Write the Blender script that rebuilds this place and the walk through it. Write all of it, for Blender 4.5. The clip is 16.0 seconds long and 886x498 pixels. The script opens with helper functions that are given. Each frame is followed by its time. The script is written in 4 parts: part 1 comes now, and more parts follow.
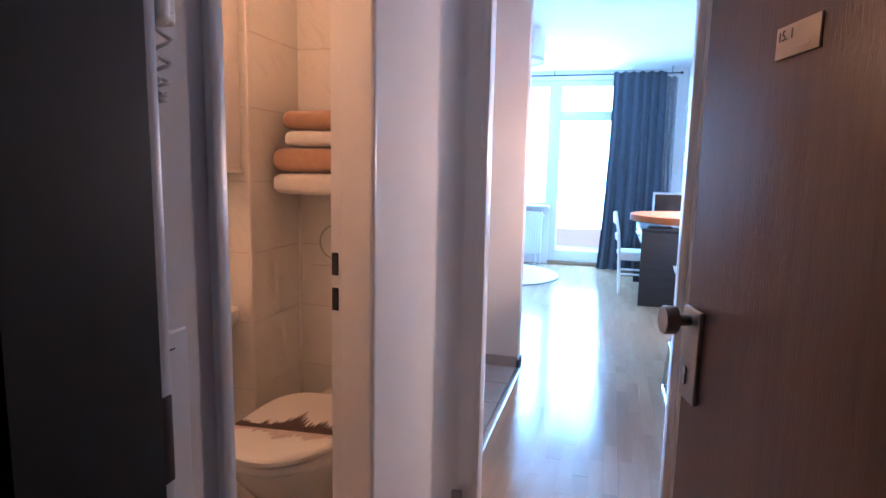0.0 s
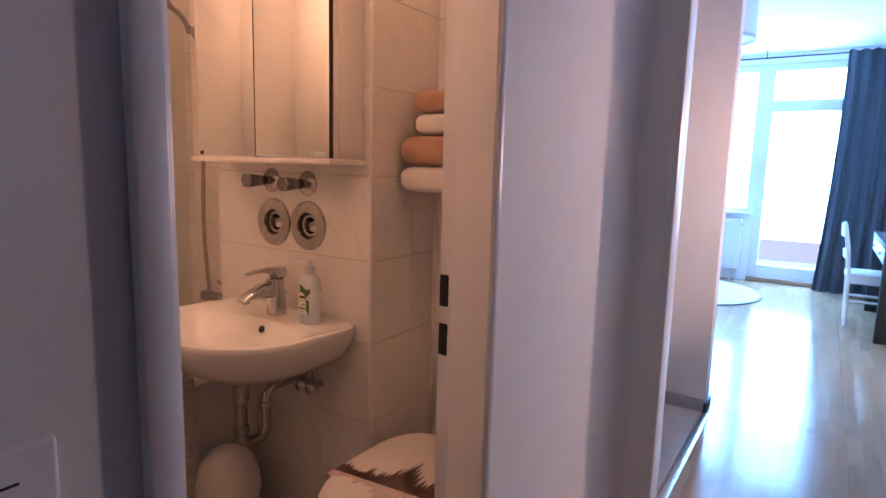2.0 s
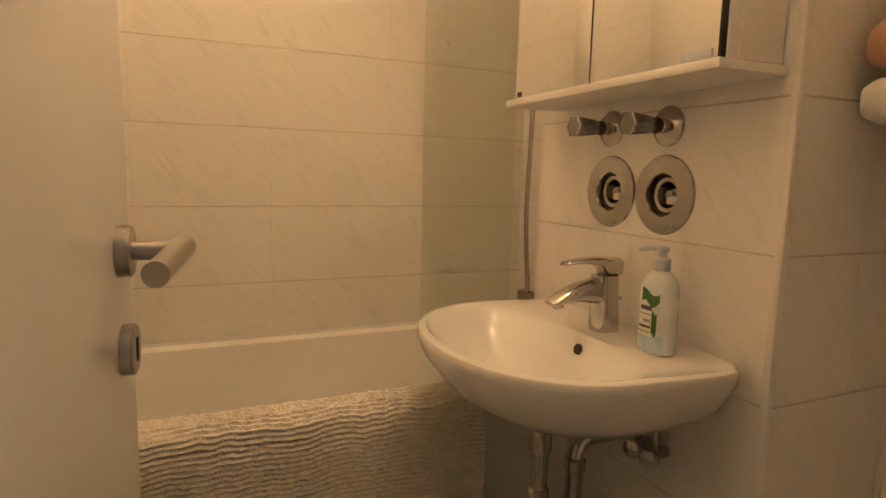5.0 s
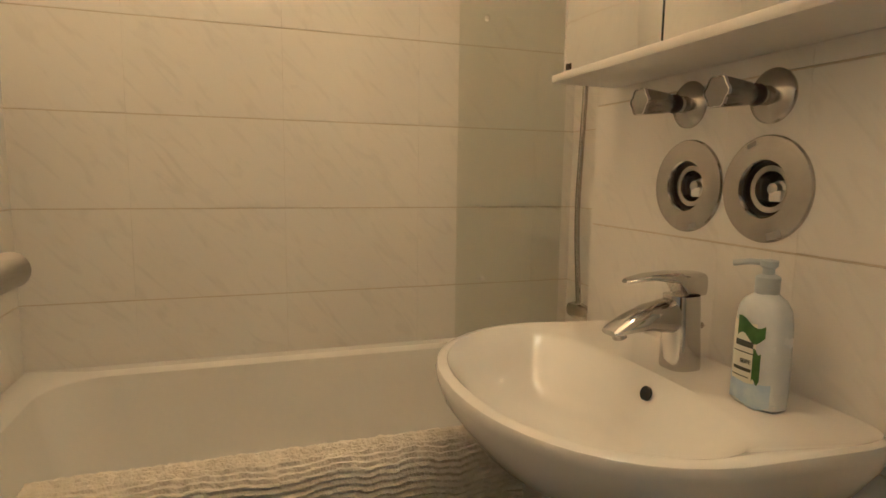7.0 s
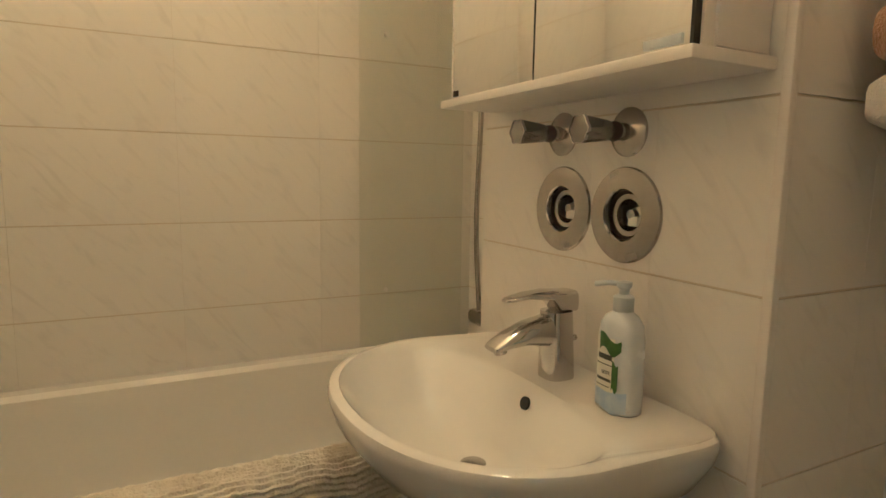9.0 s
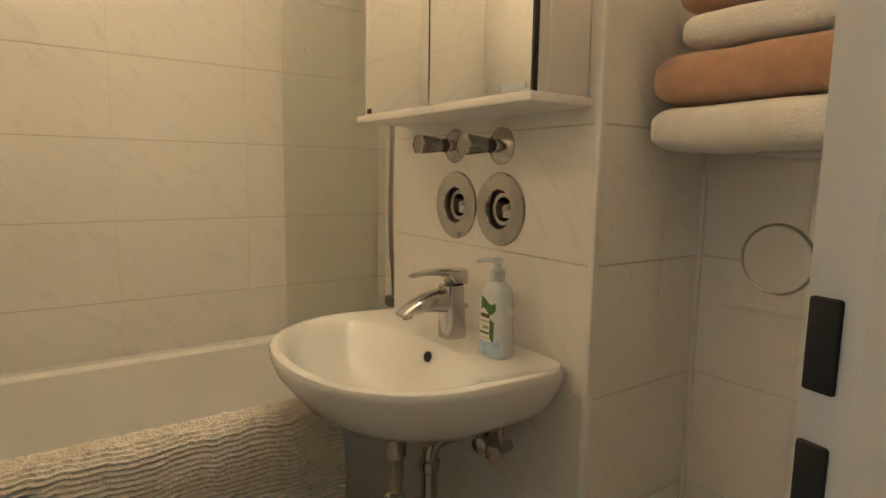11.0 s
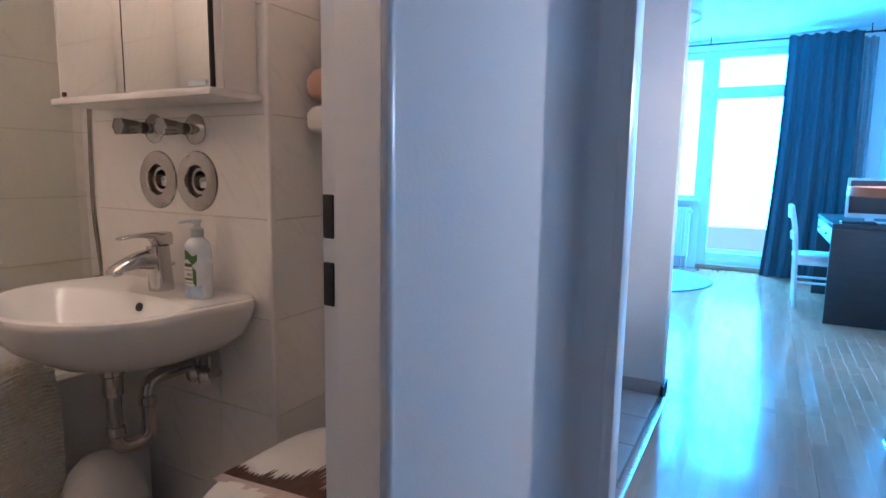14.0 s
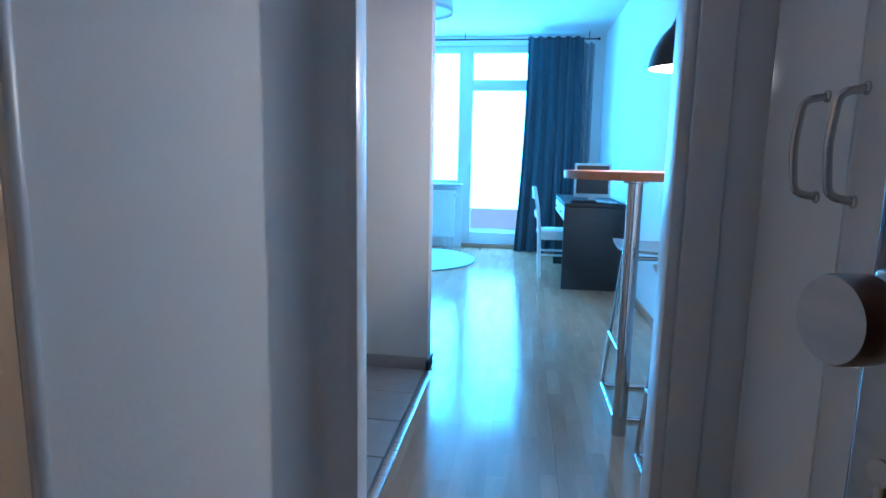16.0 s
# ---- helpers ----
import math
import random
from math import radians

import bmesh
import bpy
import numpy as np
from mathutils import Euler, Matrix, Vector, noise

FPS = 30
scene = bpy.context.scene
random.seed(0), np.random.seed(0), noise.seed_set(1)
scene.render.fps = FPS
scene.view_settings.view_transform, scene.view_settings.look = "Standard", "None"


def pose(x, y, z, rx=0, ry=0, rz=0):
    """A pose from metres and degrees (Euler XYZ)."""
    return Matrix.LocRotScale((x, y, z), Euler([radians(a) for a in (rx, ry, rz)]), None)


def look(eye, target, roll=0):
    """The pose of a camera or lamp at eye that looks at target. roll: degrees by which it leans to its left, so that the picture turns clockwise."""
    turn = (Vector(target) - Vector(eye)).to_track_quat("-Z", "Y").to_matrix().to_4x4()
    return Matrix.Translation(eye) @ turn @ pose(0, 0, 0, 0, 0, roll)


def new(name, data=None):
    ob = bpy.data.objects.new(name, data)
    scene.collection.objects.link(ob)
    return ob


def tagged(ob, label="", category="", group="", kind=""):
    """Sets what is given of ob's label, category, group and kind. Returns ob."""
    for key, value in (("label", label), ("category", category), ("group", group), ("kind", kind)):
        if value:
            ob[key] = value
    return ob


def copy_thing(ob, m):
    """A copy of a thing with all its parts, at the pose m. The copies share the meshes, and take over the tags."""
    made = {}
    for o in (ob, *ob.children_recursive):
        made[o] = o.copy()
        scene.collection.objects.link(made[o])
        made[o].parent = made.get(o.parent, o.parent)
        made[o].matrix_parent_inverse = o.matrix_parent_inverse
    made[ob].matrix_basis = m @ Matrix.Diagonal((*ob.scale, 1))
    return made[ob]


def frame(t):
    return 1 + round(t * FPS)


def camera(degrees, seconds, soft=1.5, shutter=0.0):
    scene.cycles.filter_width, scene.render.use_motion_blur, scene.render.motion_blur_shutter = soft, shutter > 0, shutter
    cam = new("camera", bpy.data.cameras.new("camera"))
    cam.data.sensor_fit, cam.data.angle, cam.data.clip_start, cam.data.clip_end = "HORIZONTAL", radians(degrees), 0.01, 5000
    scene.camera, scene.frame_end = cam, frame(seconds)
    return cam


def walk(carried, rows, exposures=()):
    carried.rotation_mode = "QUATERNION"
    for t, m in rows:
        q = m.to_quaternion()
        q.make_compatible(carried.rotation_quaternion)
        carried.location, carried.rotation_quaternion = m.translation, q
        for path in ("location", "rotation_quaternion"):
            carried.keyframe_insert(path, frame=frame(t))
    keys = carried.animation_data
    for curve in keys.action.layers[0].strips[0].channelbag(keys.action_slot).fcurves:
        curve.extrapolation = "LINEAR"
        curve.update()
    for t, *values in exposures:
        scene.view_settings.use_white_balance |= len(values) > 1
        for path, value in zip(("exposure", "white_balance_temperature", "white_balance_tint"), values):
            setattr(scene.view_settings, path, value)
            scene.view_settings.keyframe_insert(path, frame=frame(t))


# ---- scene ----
cam = camera(74.9, 16.0, 1.6)
PATH = [
    (0, (0.036, 0.262, 1.337), (-0.509, 2.166, 1.063), 1.2),
    (0.5, (-0.002, 0.357, 1.325), (-0.629, 2.235, 1.044), 1.1),
    (1, (-0.027, 0.474, 1.32), (-0.679, 2.345, 1.048), 1.0),
    (1.5, (-0.038, 0.602, 1.325), (-0.85, 2.407, 1.042), 1.5),
    (2, (-0.067, 0.72, 1.316), (-1.152, 2.375, 1.03), 1.5),
    (2.5, (-0.14, 0.83, 1.301), (-1.412, 2.349, 1.025), 1.5),
    (3, (-0.203, 0.915, 1.282), (-1.613, 2.308, 1.015), 1.9),
    (3.5, (-0.263, 1.028, 1.243), (-1.881, 2.171, 0.971), 1.8),
    (4, (-0.336, 1.083, 1.213), (-2.087, 2.012, 0.945), 2.0),
    (4.5, (-0.446, 1.114, 1.165), (-2.238, 1.961, 0.901), 1.7),
    (7, (-0.765, 1.286, 1.131), (-2.644, 1.923, 0.877), 0.8),
    (7.5, (-0.786, 1.3, 1.129), (-2.667, 1.926, 0.868), 0.7),
    (8, (-0.783, 1.311, 1.126), (-2.663, 1.947, 0.879), 0.8),
    (8.5, (-0.753, 1.318, 1.15), (-2.598, 2.047, 0.897), 0.8),
    (9, (-0.714, 1.315, 1.178), (-2.482, 2.213, 0.922), 0.9),
    (9.5, (-0.674, 1.288, 1.202), (-2.374, 2.311, 0.948), 0.9),
    (12, (-0.355, 1.125, 1.184), (-1.975, 2.27, 0.924), 0.9),
    (12.5, (-0.311, 1.077, 1.183), (-1.919, 2.236, 0.917), 0.9),
    (13, (-0.254, 1.033, 1.168), (-1.737, 2.35, 0.904), 0.7),
    (13.5, (-0.185, 1.007, 1.157), (-1.426, 2.553, 0.895), 0.6),
    (14, (-0.125, 0.983, 1.156), (-1.08, 2.72, 0.885), 0.9),
    (14.5, (-0.101, 0.967, 1.153), (-0.803, 2.819, 0.875), 1.0),
    (15, (-0.083, 0.968, 1.15), (-0.595, 2.88, 0.862), 1.1),
    (15.5, (-0.076, 0.996, 1.150), (-0.436, 2.941, 0.853), 1.2),
    (16, (-0.035, 1.053, 1.150), (-0.293, 3.013, 0.846), 1.1),
]
EXPOSURES = [(0, 0.48, 5500, 34), (1.5, 0.38, 5400, 36), (2.5, 0.08, 5400, 38), (3, -0.08, 5500, 38), (3.5, 0.12, 5400, 30), (4.5, 0.36, 5500, 3),
             (7, 0.34, 4600, -11), (9.5, 0.34, 4500, -15), (12, 0.48, 4100, -12), (13.5, 0.48, 3850, 5), (14.5, -0.04, 3950, 8), (16, -0.24, 4150, 4)]
walk(cam, [(t, look(e, g, r)) for t, e, g, r in PATH], EXPOSURES)

# ---- light and exposure ----
world = bpy.data.worlds.new("sky")
scene.world = world
world.use_nodes = True
wn = world.node_tree
sky = wn.nodes.new("ShaderNodeTexSky")
sky.sky_type, sky.sun_disc = "NISHITA", False
sky.sun_elevation, sky.sun_rotation = radians(38), radians(40)
wn.links.new(sky.outputs[0], wn.nodes["Background"].inputs[0])
wn.nodes["Background"].inputs[1].default_value = 0.12


def lamp(name, kind, power, colour, m, size=0.1, size_y=None):
    data = bpy.data.lights.new(name, kind)
    data.energy, data.color = power, colour
    if kind == "AREA":
        data.size = size
        if size_y:
            data.shape, data.size_y = "RECTANGLE", size_y
    elif kind == "SUN":
        data.angle = size
    else:
        data.shadow_soft_size = size
    ob = new(name, data)
    ob.matrix_world = m
    return ob


lamp("sun", "SUN", 2.5, (1, 0.95, 0.88), look((0, 0, 0), (0.62, 0.55, -0.6)), radians(0.5))
lamp("window_daylight", "AREA", 300, (0.28, 0.68, 1.0), look((-0.55, 9.0, 1.6), (-0.55, 0, 1.2)), 2.0, 2.2)
lamp("cabinet_lamp_light", "AREA", 23.5, (1.0, 0.48, 0.18), look((-1.48, 1.79, 2.07), (-1.30, 1.20, 2.55)), 0.5, 0.09)
lamp("pendant_bulb_light", "POINT", 46, (1.0, 0.70, 0.44), pose(0.585, 3.56, 1.488), 0.055)

# ---- materials ----


def node_mat(name):
    m = bpy.data.materials.new(name)
    m.use_nodes = True
    t = m.node_tree
    return m, t, t.nodes["Principled BSDF"]


def surface(name, a, b, rough=0.5, scale=6.0, metal=0.0, bump=0.05, fine=60.0, stretch=(1, 1, 1), coat=0.0, contrast=0.25, sheen=0.0, vary=0.0):
    """Two tones mixed by coarse and fine noise, with fine relief."""
    m, t, p = node_mat(name)
    L = t.links.new
    tc = t.nodes.new("ShaderNodeTexCoord")
    mp = t.nodes.new("ShaderNodeMapping")
    mp.inputs["Scale"].default_value = stretch
    L(tc.outputs["Object"], mp.inputs[0])
    n1, n2 = t.nodes.new("ShaderNodeTexNoise"), t.nodes.new("ShaderNodeTexNoise")
    n1.inputs["Scale"].default_value, n2.inputs["Scale"].default_value = scale, fine
    n1.inputs["Detail"].default_value = 5
    L(mp.outputs[0], n1.inputs[0]), L(mp.outputs[0], n2.inputs[0])
    add = t.nodes.new("ShaderNodeMath")
    add.operation = "MULTIPLY_ADD"
    L(n2.outputs[0], add.inputs[0])
    add.inputs[1].default_value = 0.3
    L(n1.outputs[0], add.inputs[2])
    ramp = t.nodes.new("ShaderNodeMapRange")
    ramp.inputs[1].default_value, ramp.inputs[2].default_value = 0.65 - contrast, 0.65 + contrast
    L(add.outputs[0], ramp.inputs[0])
    mix = t.nodes.new("ShaderNodeMix")
    mix.data_type = "RGBA"
    mix.inputs["A"].default_value, mix.inputs["B"].default_value = (*a, 1), (*b, 1)
    L(ramp.outputs[0], mix.inputs["Factor"])
    out = mix.outputs["Result"]
    if vary:
        info = t.nodes.new("ShaderNodeObjectInfo")
        hsv = t.nodes.new("ShaderNodeHueSaturation")
        vr = t.nodes.new("ShaderNodeMapRange")
        vr.inputs[3].default_value, vr.inputs[4].default_value = 1 - vary, 1 + vary
        L(info.outputs["Random"], vr.inputs[0])
        L(vr.outputs[0], hsv.inputs["Value"])
        L(out, hsv.inputs["Color"])
        out = hsv.outputs[0]
        off = t.nodes.new("ShaderNodeVectorMath")
        off.operation = "SCALE"
        cmb = t.nodes.new("ShaderNodeCombineXYZ")
        for k in range(3):
            L(info.outputs["Random"], cmb.inputs[k])
        L(cmb.outputs[0], off.inputs[0])
        off.inputs["Scale"].default_value = 40
        L(off.outputs[0], mp.inputs["Location"])
    L(out, p.inputs["Base Color"])
    rr = t.nodes.new("ShaderNodeMapRange")
    rr.inputs[3].default_value, rr.inputs[4].default_value = max(rough - 0.05, 0.03), min(rough + 0.07, 1)
    L(n1.outputs[0], rr.inputs[0])
    L(rr.outputs[0], p.inputs["Roughness"])
    p.inputs["Metallic"].default_value = metal
    p.inputs["Coat Weight"].default_value = coat
    p.inputs["Sheen Weight"].default_value = sheen
    if bump:
        bp = t.nodes.new("ShaderNodeBump")
        bp.inputs["Strength"].default_value, bp.inputs["Distance"].default_value = bump, 0.004
        L(n2.outputs[0], bp.inputs["Height"])
        L(bp.outputs[0], p.inputs["Normal"])
    return m


def marble_tile(name, base, vein, rough):
    """Cream glazed tile with faint slanting grey veins."""
    m, t, p = node_mat(name)
    L = t.links.new
    tc, info = t.nodes.new("ShaderNodeTexCoord"), t.nodes.new("ShaderNodeObjectInfo")
    cmb, mul, add = t.nodes.new("ShaderNodeCombineXYZ"), t.nodes.new("ShaderNodeVectorMath"), t.nodes.new("ShaderNodeVectorMath")
    for k in range(3):
        L(info.outputs["Random"], cmb.inputs[k])
    mul.operation = "SCALE"
    mul.inputs["Scale"].default_value = 30
    L(cmb.outputs[0], mul.inputs[0])
    L(tc.outputs["Object"], add.inputs[0])
    L(mul.outputs[0], add.inputs[1])
    mp = t.nodes.new("ShaderNodeMapping")
    mp.vector_type = "TEXTURE"
    mp.inputs["Rotation"].default_value = (0, radians(48), 0)
    mp.inputs["Scale"].default_value = (0.5, 0.5, 0.12)
    L(add.outputs[0], mp.inputs[0])
    n = t.nodes.new("ShaderNodeTexNoise")
    n.inputs["Scale"].default_value, n.inputs["Detail"].default_value, n.inputs["Distortion"].default_value = 3.0, 8, 1.6
    L(mp.outputs[0], n.inputs[0])
    cr = t.nodes.new("ShaderNodeValToRGB")
    cr.color_ramp.elements[0].position, cr.color_ramp.elements[0].color = 0.29, (*vein, 1)
    cr.color_ramp.elements[1].position, cr.color_ramp.elements[1].color = 0.47, (*base, 1)
    L(n.outputs[0], cr.inputs[0])
    L(cr.outputs[0], p.inputs["Base Color"])
    p.inputs["Roughness"].default_value = rough
    w = t.nodes.new("ShaderNodeTexNoise")
    w.inputs["Scale"].default_value = 7
    L(add.outputs[0], w.inputs[0])
    bp = t.nodes.new("ShaderNodeBump")
    bp.inputs["Strength"].default_value, bp.inputs["Distance"].default_value = 0.12, 0.004
    L(w.outputs[0], bp.inputs["Height"])
    L(bp.outputs[0], p.inputs["Normal"])
    return m


def glowing(name, colour, strength):
    m, t, p = node_mat(name)
    p.inputs["Base Color"].default_value = (*colour, 1)
    p.inputs["Emission Color"].default_value, p.inputs["Emission Strength"].default_value = (*colour, 1), strength
    return m


def clear(name, tint, rough=0.0):
    m, t, p = node_mat(name)
    p.inputs["Base Color"].default_value = (*tint, 1)
    p.inputs["Transmission Weight"].default_value, p.inputs["Roughness"].default_value, p.inputs["IOR"].default_value = 1, rough, 1.45
    return m


def thin_glass(name, tint):
    """Thin pane: light goes straight through, with a weak mirror gloss."""
    m, t, p = node_mat(name)
    tr, gl, mix = t.nodes.new("ShaderNodeBsdfTransparent"), t.nodes.new("ShaderNodeBsdfGlossy"), t.nodes.new("ShaderNodeMixShader")
    tr.inputs["Color"].default_value = (*tint, 1)
    gl.inputs["Roughness"].default_value = 0.03
    mix.inputs[0].default_value = 0.04
    t.links.new(tr.outputs[0], mix.inputs[1])
    t.links.new(gl.outputs[0], mix.inputs[2])
    out = [n for n in t.nodes if n.bl_idname == "ShaderNodeOutputMaterial"][0]
    t.links.new(mix.outputs[0], out.inputs["Surface"])
    return m


WALL = surface("white_wall_paint", (0.84, 0.835, 0.825), (0.88, 0.87, 0.86), 0.7, 2.0, bump=0.11, fine=90)
CEIL = surface("ceiling_paint", (0.82, 0.82, 0.81), (0.87, 0.87, 0.86), 0.85, 1.5, bump=0.15)
# Pinkish beige puts the lamp's warm light on this wall into its colour.
KWALL = surface("kitchen_wall_warm_lit", (0.70, 0.65, 0.60), (0.76, 0.71, 0.66), 0.7, 2.0, bump=0.15)
FRAMEW = surface("white_frame_lacquer", (0.76, 0.75, 0.74), (0.81, 0.80, 0.79), 0.32, 3.0, bump=0.04)
# Greenish near-black: the unlit corridor's darkness is put into this colour.
UNLITDARK = surface("unlit_corridor_black", (0.007, 0.012, 0.010), (0.012, 0.018, 0.016), 0.55, 3.0)
DOORW = surface("white_door_lacquer", (0.74, 0.73, 0.71), (0.79, 0.78, 0.76), 0.3, 3.0, bump=0.03)
GLOSSW = surface("white_cupboard_lacquer", (0.76, 0.76, 0.75), (0.8, 0.8, 0.79), 0.06, 2.0, bump=0.03, fine=12, coat=0.4)
WOODDK = surface("dark_brown_veneer", (0.07, 0.038, 0.028), (0.13, 0.075, 0.055), 0.38, 5.0, stretch=(9, 9, 0.7), bump=0.2, fine=40)
LAM = surface("beech_laminate", (0.36, 0.22, 0.13), (0.45, 0.29, 0.18), 0.14, 2.5, stretch=(7, 0.9, 1), bump=0.02, fine=30, vary=0.10)
FTILE = surface("grey_floor_tile", (0.38, 0.35, 0.33), (0.46, 0.43, 0.40), 0.35, 8, bump=0.06, vary=0.05)
GROUT = surface("grey_grout", (0.22, 0.21, 0.2), (0.3, 0.29, 0.27), 0.9, 20)
WGROUT = surface("beige_grout", (0.57, 0.50, 0.41), (0.64, 0.57, 0.48), 0.9, 20)
MARBLE = marble_tile("cream_marble_tile", (0.79, 0.77, 0.735), (0.73, 0.712, 0.68), 0.10)
BFLOOR = surface("bath_floor_tile", (0.5, 0.45, 0.4), (0.6, 0.55, 0.5), 0.3, 8, vary=0.05)
CERAM = surface("white_ceramic", (0.74, 0.73, 0.71), (0.77, 0.76, 0.74), 0.09, 2, bump=0.0, coat=0.3)
ENAMEL = surface("bath_enamel", (0.78, 0.77, 0.74), (0.82, 0.81, 0.78), 0.12, 2, bump=0.0, coat=0.2)
CHROME = surface("chrome", (0.52, 0.51, 0.5), (0.62, 0.61, 0.6), 0.08, 4, metal=1, bump=0.0)
HANDLE = surface("grey_fluted_handle", (0.22, 0.215, 0.21), (0.32, 0.31, 0.30), 0.2, 8, metal=0.8, bump=0.02)
STEEL = surface("brushed_steel", (0.38, 0.365, 0.35), (0.48, 0.465, 0.45), 0.3, 5, metal=1, bump=0.05, stretch=(1, 1, 12))
DULLCH = surface("worn_chrome", (0.42, 0.4, 0.38), (0.54, 0.52, 0.49), 0.2, 9, metal=1, bump=0.04)
# Black for dark parts; on holes and gaps it paints the shade inside.
BLACK = surface("black_parts_and_hole_shade", (0.01, 0.01, 0.01), (0.02, 0.02, 0.02), 0.6, 10)
RECESS = surface("dark_brown_recess", (0.05, 0.042, 0.034), (0.09, 0.075, 0.06), 0.45, 20, metal=0.5)
BROWNPL = surface("brown_plastic", (0.035, 0.022, 0.018), (0.05, 0.032, 0.026), 0.5, 10)
PLW = surface("white_plastic", (0.72, 0.7, 0.67), (0.77, 0.75, 0.72), 0.35, 4, bump=0.02)
MIRROR = surface("mirror", (0.86, 0.86, 0.84), (0.88, 0.88, 0.86), 0.03, 1, metal=1, bump=0)
MELA = surface("cabinet_melamine", (0.72, 0.69, 0.66), (0.78, 0.75, 0.72), 0.35, 4, bump=0.04)
TOWELB = surface("tan_terry", (0.42, 0.24, 0.14), (0.52, 0.31, 0.19), 0.95, 30, bump=0.9, fine=300, sheen=0.4)
TOWELW = surface("white_terry", (0.74, 0.71, 0.67), (0.82, 0.79, 0.75), 0.95, 30, bump=0.9, fine=300, sheen=0.4)
MAT = surface("cream_tufted_cotton", (0.66, 0.61, 0.53), (0.78, 0.73, 0.64), 0.95, 45, bump=0.8, fine=200, sheen=0.4)
BOTTLE = surface("bottle_plastic", (0.58, 0.63, 0.70), (0.70, 0.74, 0.79), 0.25, 25, bump=0.0)
LABELG = surface("green_label", (0.03, 0.10, 0.02), (0.07, 0.18, 0.04), 0.35, 60)
LABELW = surface("cream_label", (0.75, 0.75, 0.66), (0.8, 0.8, 0.72), 0.35, 20)
INK = surface("dark_ink", (0.05, 0.06, 0.05), (0.08, 0.09, 0.08), 0.5, 30)
BLUEL = surface("pale_blue_label", (0.35, 0.5, 0.72), (0.6, 0.7, 0.82), 0.3, 40)
PUMP = surface("translucent_pump_plastic", (0.45, 0.5, 0.55), (0.55, 0.6, 0.64), 0.3, 10)
PRINT = surface("brown_print", (0.05, 0.025, 0.022), (0.11, 0.06, 0.05), 0.3, 40)
PRINTL = surface("faded_print", (0.5, 0.41, 0.38), (0.62, 0.54, 0.5), 0.3, 40)
CURT = surface("blue_grey_curtain", (0.035, 0.05, 0.075), (0.06, 0.08, 0.11), 0.9, 25, bump=0.4, fine=400, sheen=0.3, stretch=(4, 1, 1))
CURTL = surface("grey_lining_curtain", (0.25, 0.26, 0.28), (0.33, 0.34, 0.36), 0.9, 25, bump=0.4, fine=400)
RODM = surface("dark_metal_rod", (0.03, 0.03, 0.032), (0.06, 0.06, 0.065), 0.35, 10, metal=0.7)
DESKB = surface("black_brown_desk", (0.012, 0.012, 0.014), (0.026, 0.025, 0.027), 0.5, 6, stretch=(1, 6, 6))
CHAIRW = surface("white_painted_wood", (0.7, 0.7, 0.7), (0.78, 0.78, 0.77), 0.4, 8)
SCREEN = surface("dark_screen", (0.012, 0.014, 0.018), (0.018, 0.02, 0.024), 0.2, 3, bump=0)
GREYPL = surface("silver_plastic", (0.5, 0.5, 0.5), (0.58, 0.58, 0.58), 0.35, 6)
TABLET = surface("orange_beech_top", (0.42, 0.16, 0.06), (0.52, 0.22, 0.09), 0.28, 5, stretch=(1, 7, 1))
SEATC = surface("cream_seat_shell", (0.55, 0.5, 0.44), (0.62, 0.57, 0.5), 0.4, 6)
LAMPB = surface("black_lamp_enamel", (0.01, 0.01, 0.012), (0.018, 0.018, 0.02), 0.3, 6)
BULB = glowing("lit_bulb", (1.0, 0.75, 0.45), 40)
BULBW = glowing("lit_tube", (1.0, 0.66, 0.34), 45)
SHADEIN = surface("white_shade_inside", (0.8, 0.78, 0.74), (0.85, 0.83, 0.79), 0.6, 6)
PAPER = surface("white_paper_shade", (0.75, 0.75, 0.74), (0.8, 0.8, 0.79), 0.8, 20)
RUG = surface("pale_rug", (0.5, 0.52, 0.5), (0.6, 0.62, 0.6), 0.95, 60, bump=0.9, fine=250, sheen=0.3)
SIGN = surface("beige_door_sign", (0.5, 0.43, 0.33), (0.58, 0.5, 0.4), 0.4, 10)
BASEB = surface("beech_skirting", (0.33, 0.2, 0.12), (0.42, 0.27, 0.17), 0.4, 6, stretch=(1, 1, 8))
BASEK = surface("tile_skirting", (0.3, 0.26, 0.24), (0.36, 0.32, 0.29), 0.35, 8)
ALU = surface("aluminium_strip", (0.55, 0.55, 0.55), (0.66, 0.66, 0.66), 0.28, 8, metal=1, stretch=(1, 12, 1))
BALC = surface("balcony_panel", (0.74, 0.75, 0.76), (0.82, 0.83, 0.84), 0.7, 5)
GLASS = clear("window_glass", (0.97, 0.99, 0.99))
SCRGL = thin_glass("shower_glass", (0.965, 0.976, 0.962))

# ---- mesh helpers ----


def mesh_of(bm, name, smooth=True):
    bmesh.ops.recalc_face_normals(bm, faces=bm.faces)
    me = bpy.data.meshes.new(name)
    bm.to_mesh(me)
    bm.free()
    if smooth:
        for f in me.polygons:
            f.use_smooth = True
        me.set_sharp_from_angle(angle=radians(38))
    return me


def part(name, bm, material, parent=None, label=""):
    ob = new(name, mesh_of(bm, name))
    ob.data.materials.append(material)
    if parent:
        ob.parent = parent
    if label:
        ob["label"] = label
    return ob


def thing(name, label, category, at=(0, 0, 0), rz=0.0, group="", kind=""):
    ob = new(name)
    ob.empty_display_size = 0.05
    ob.matrix_world = pose(*at, 0, 0, rz)
    return tagged(ob, label, category, group, kind)


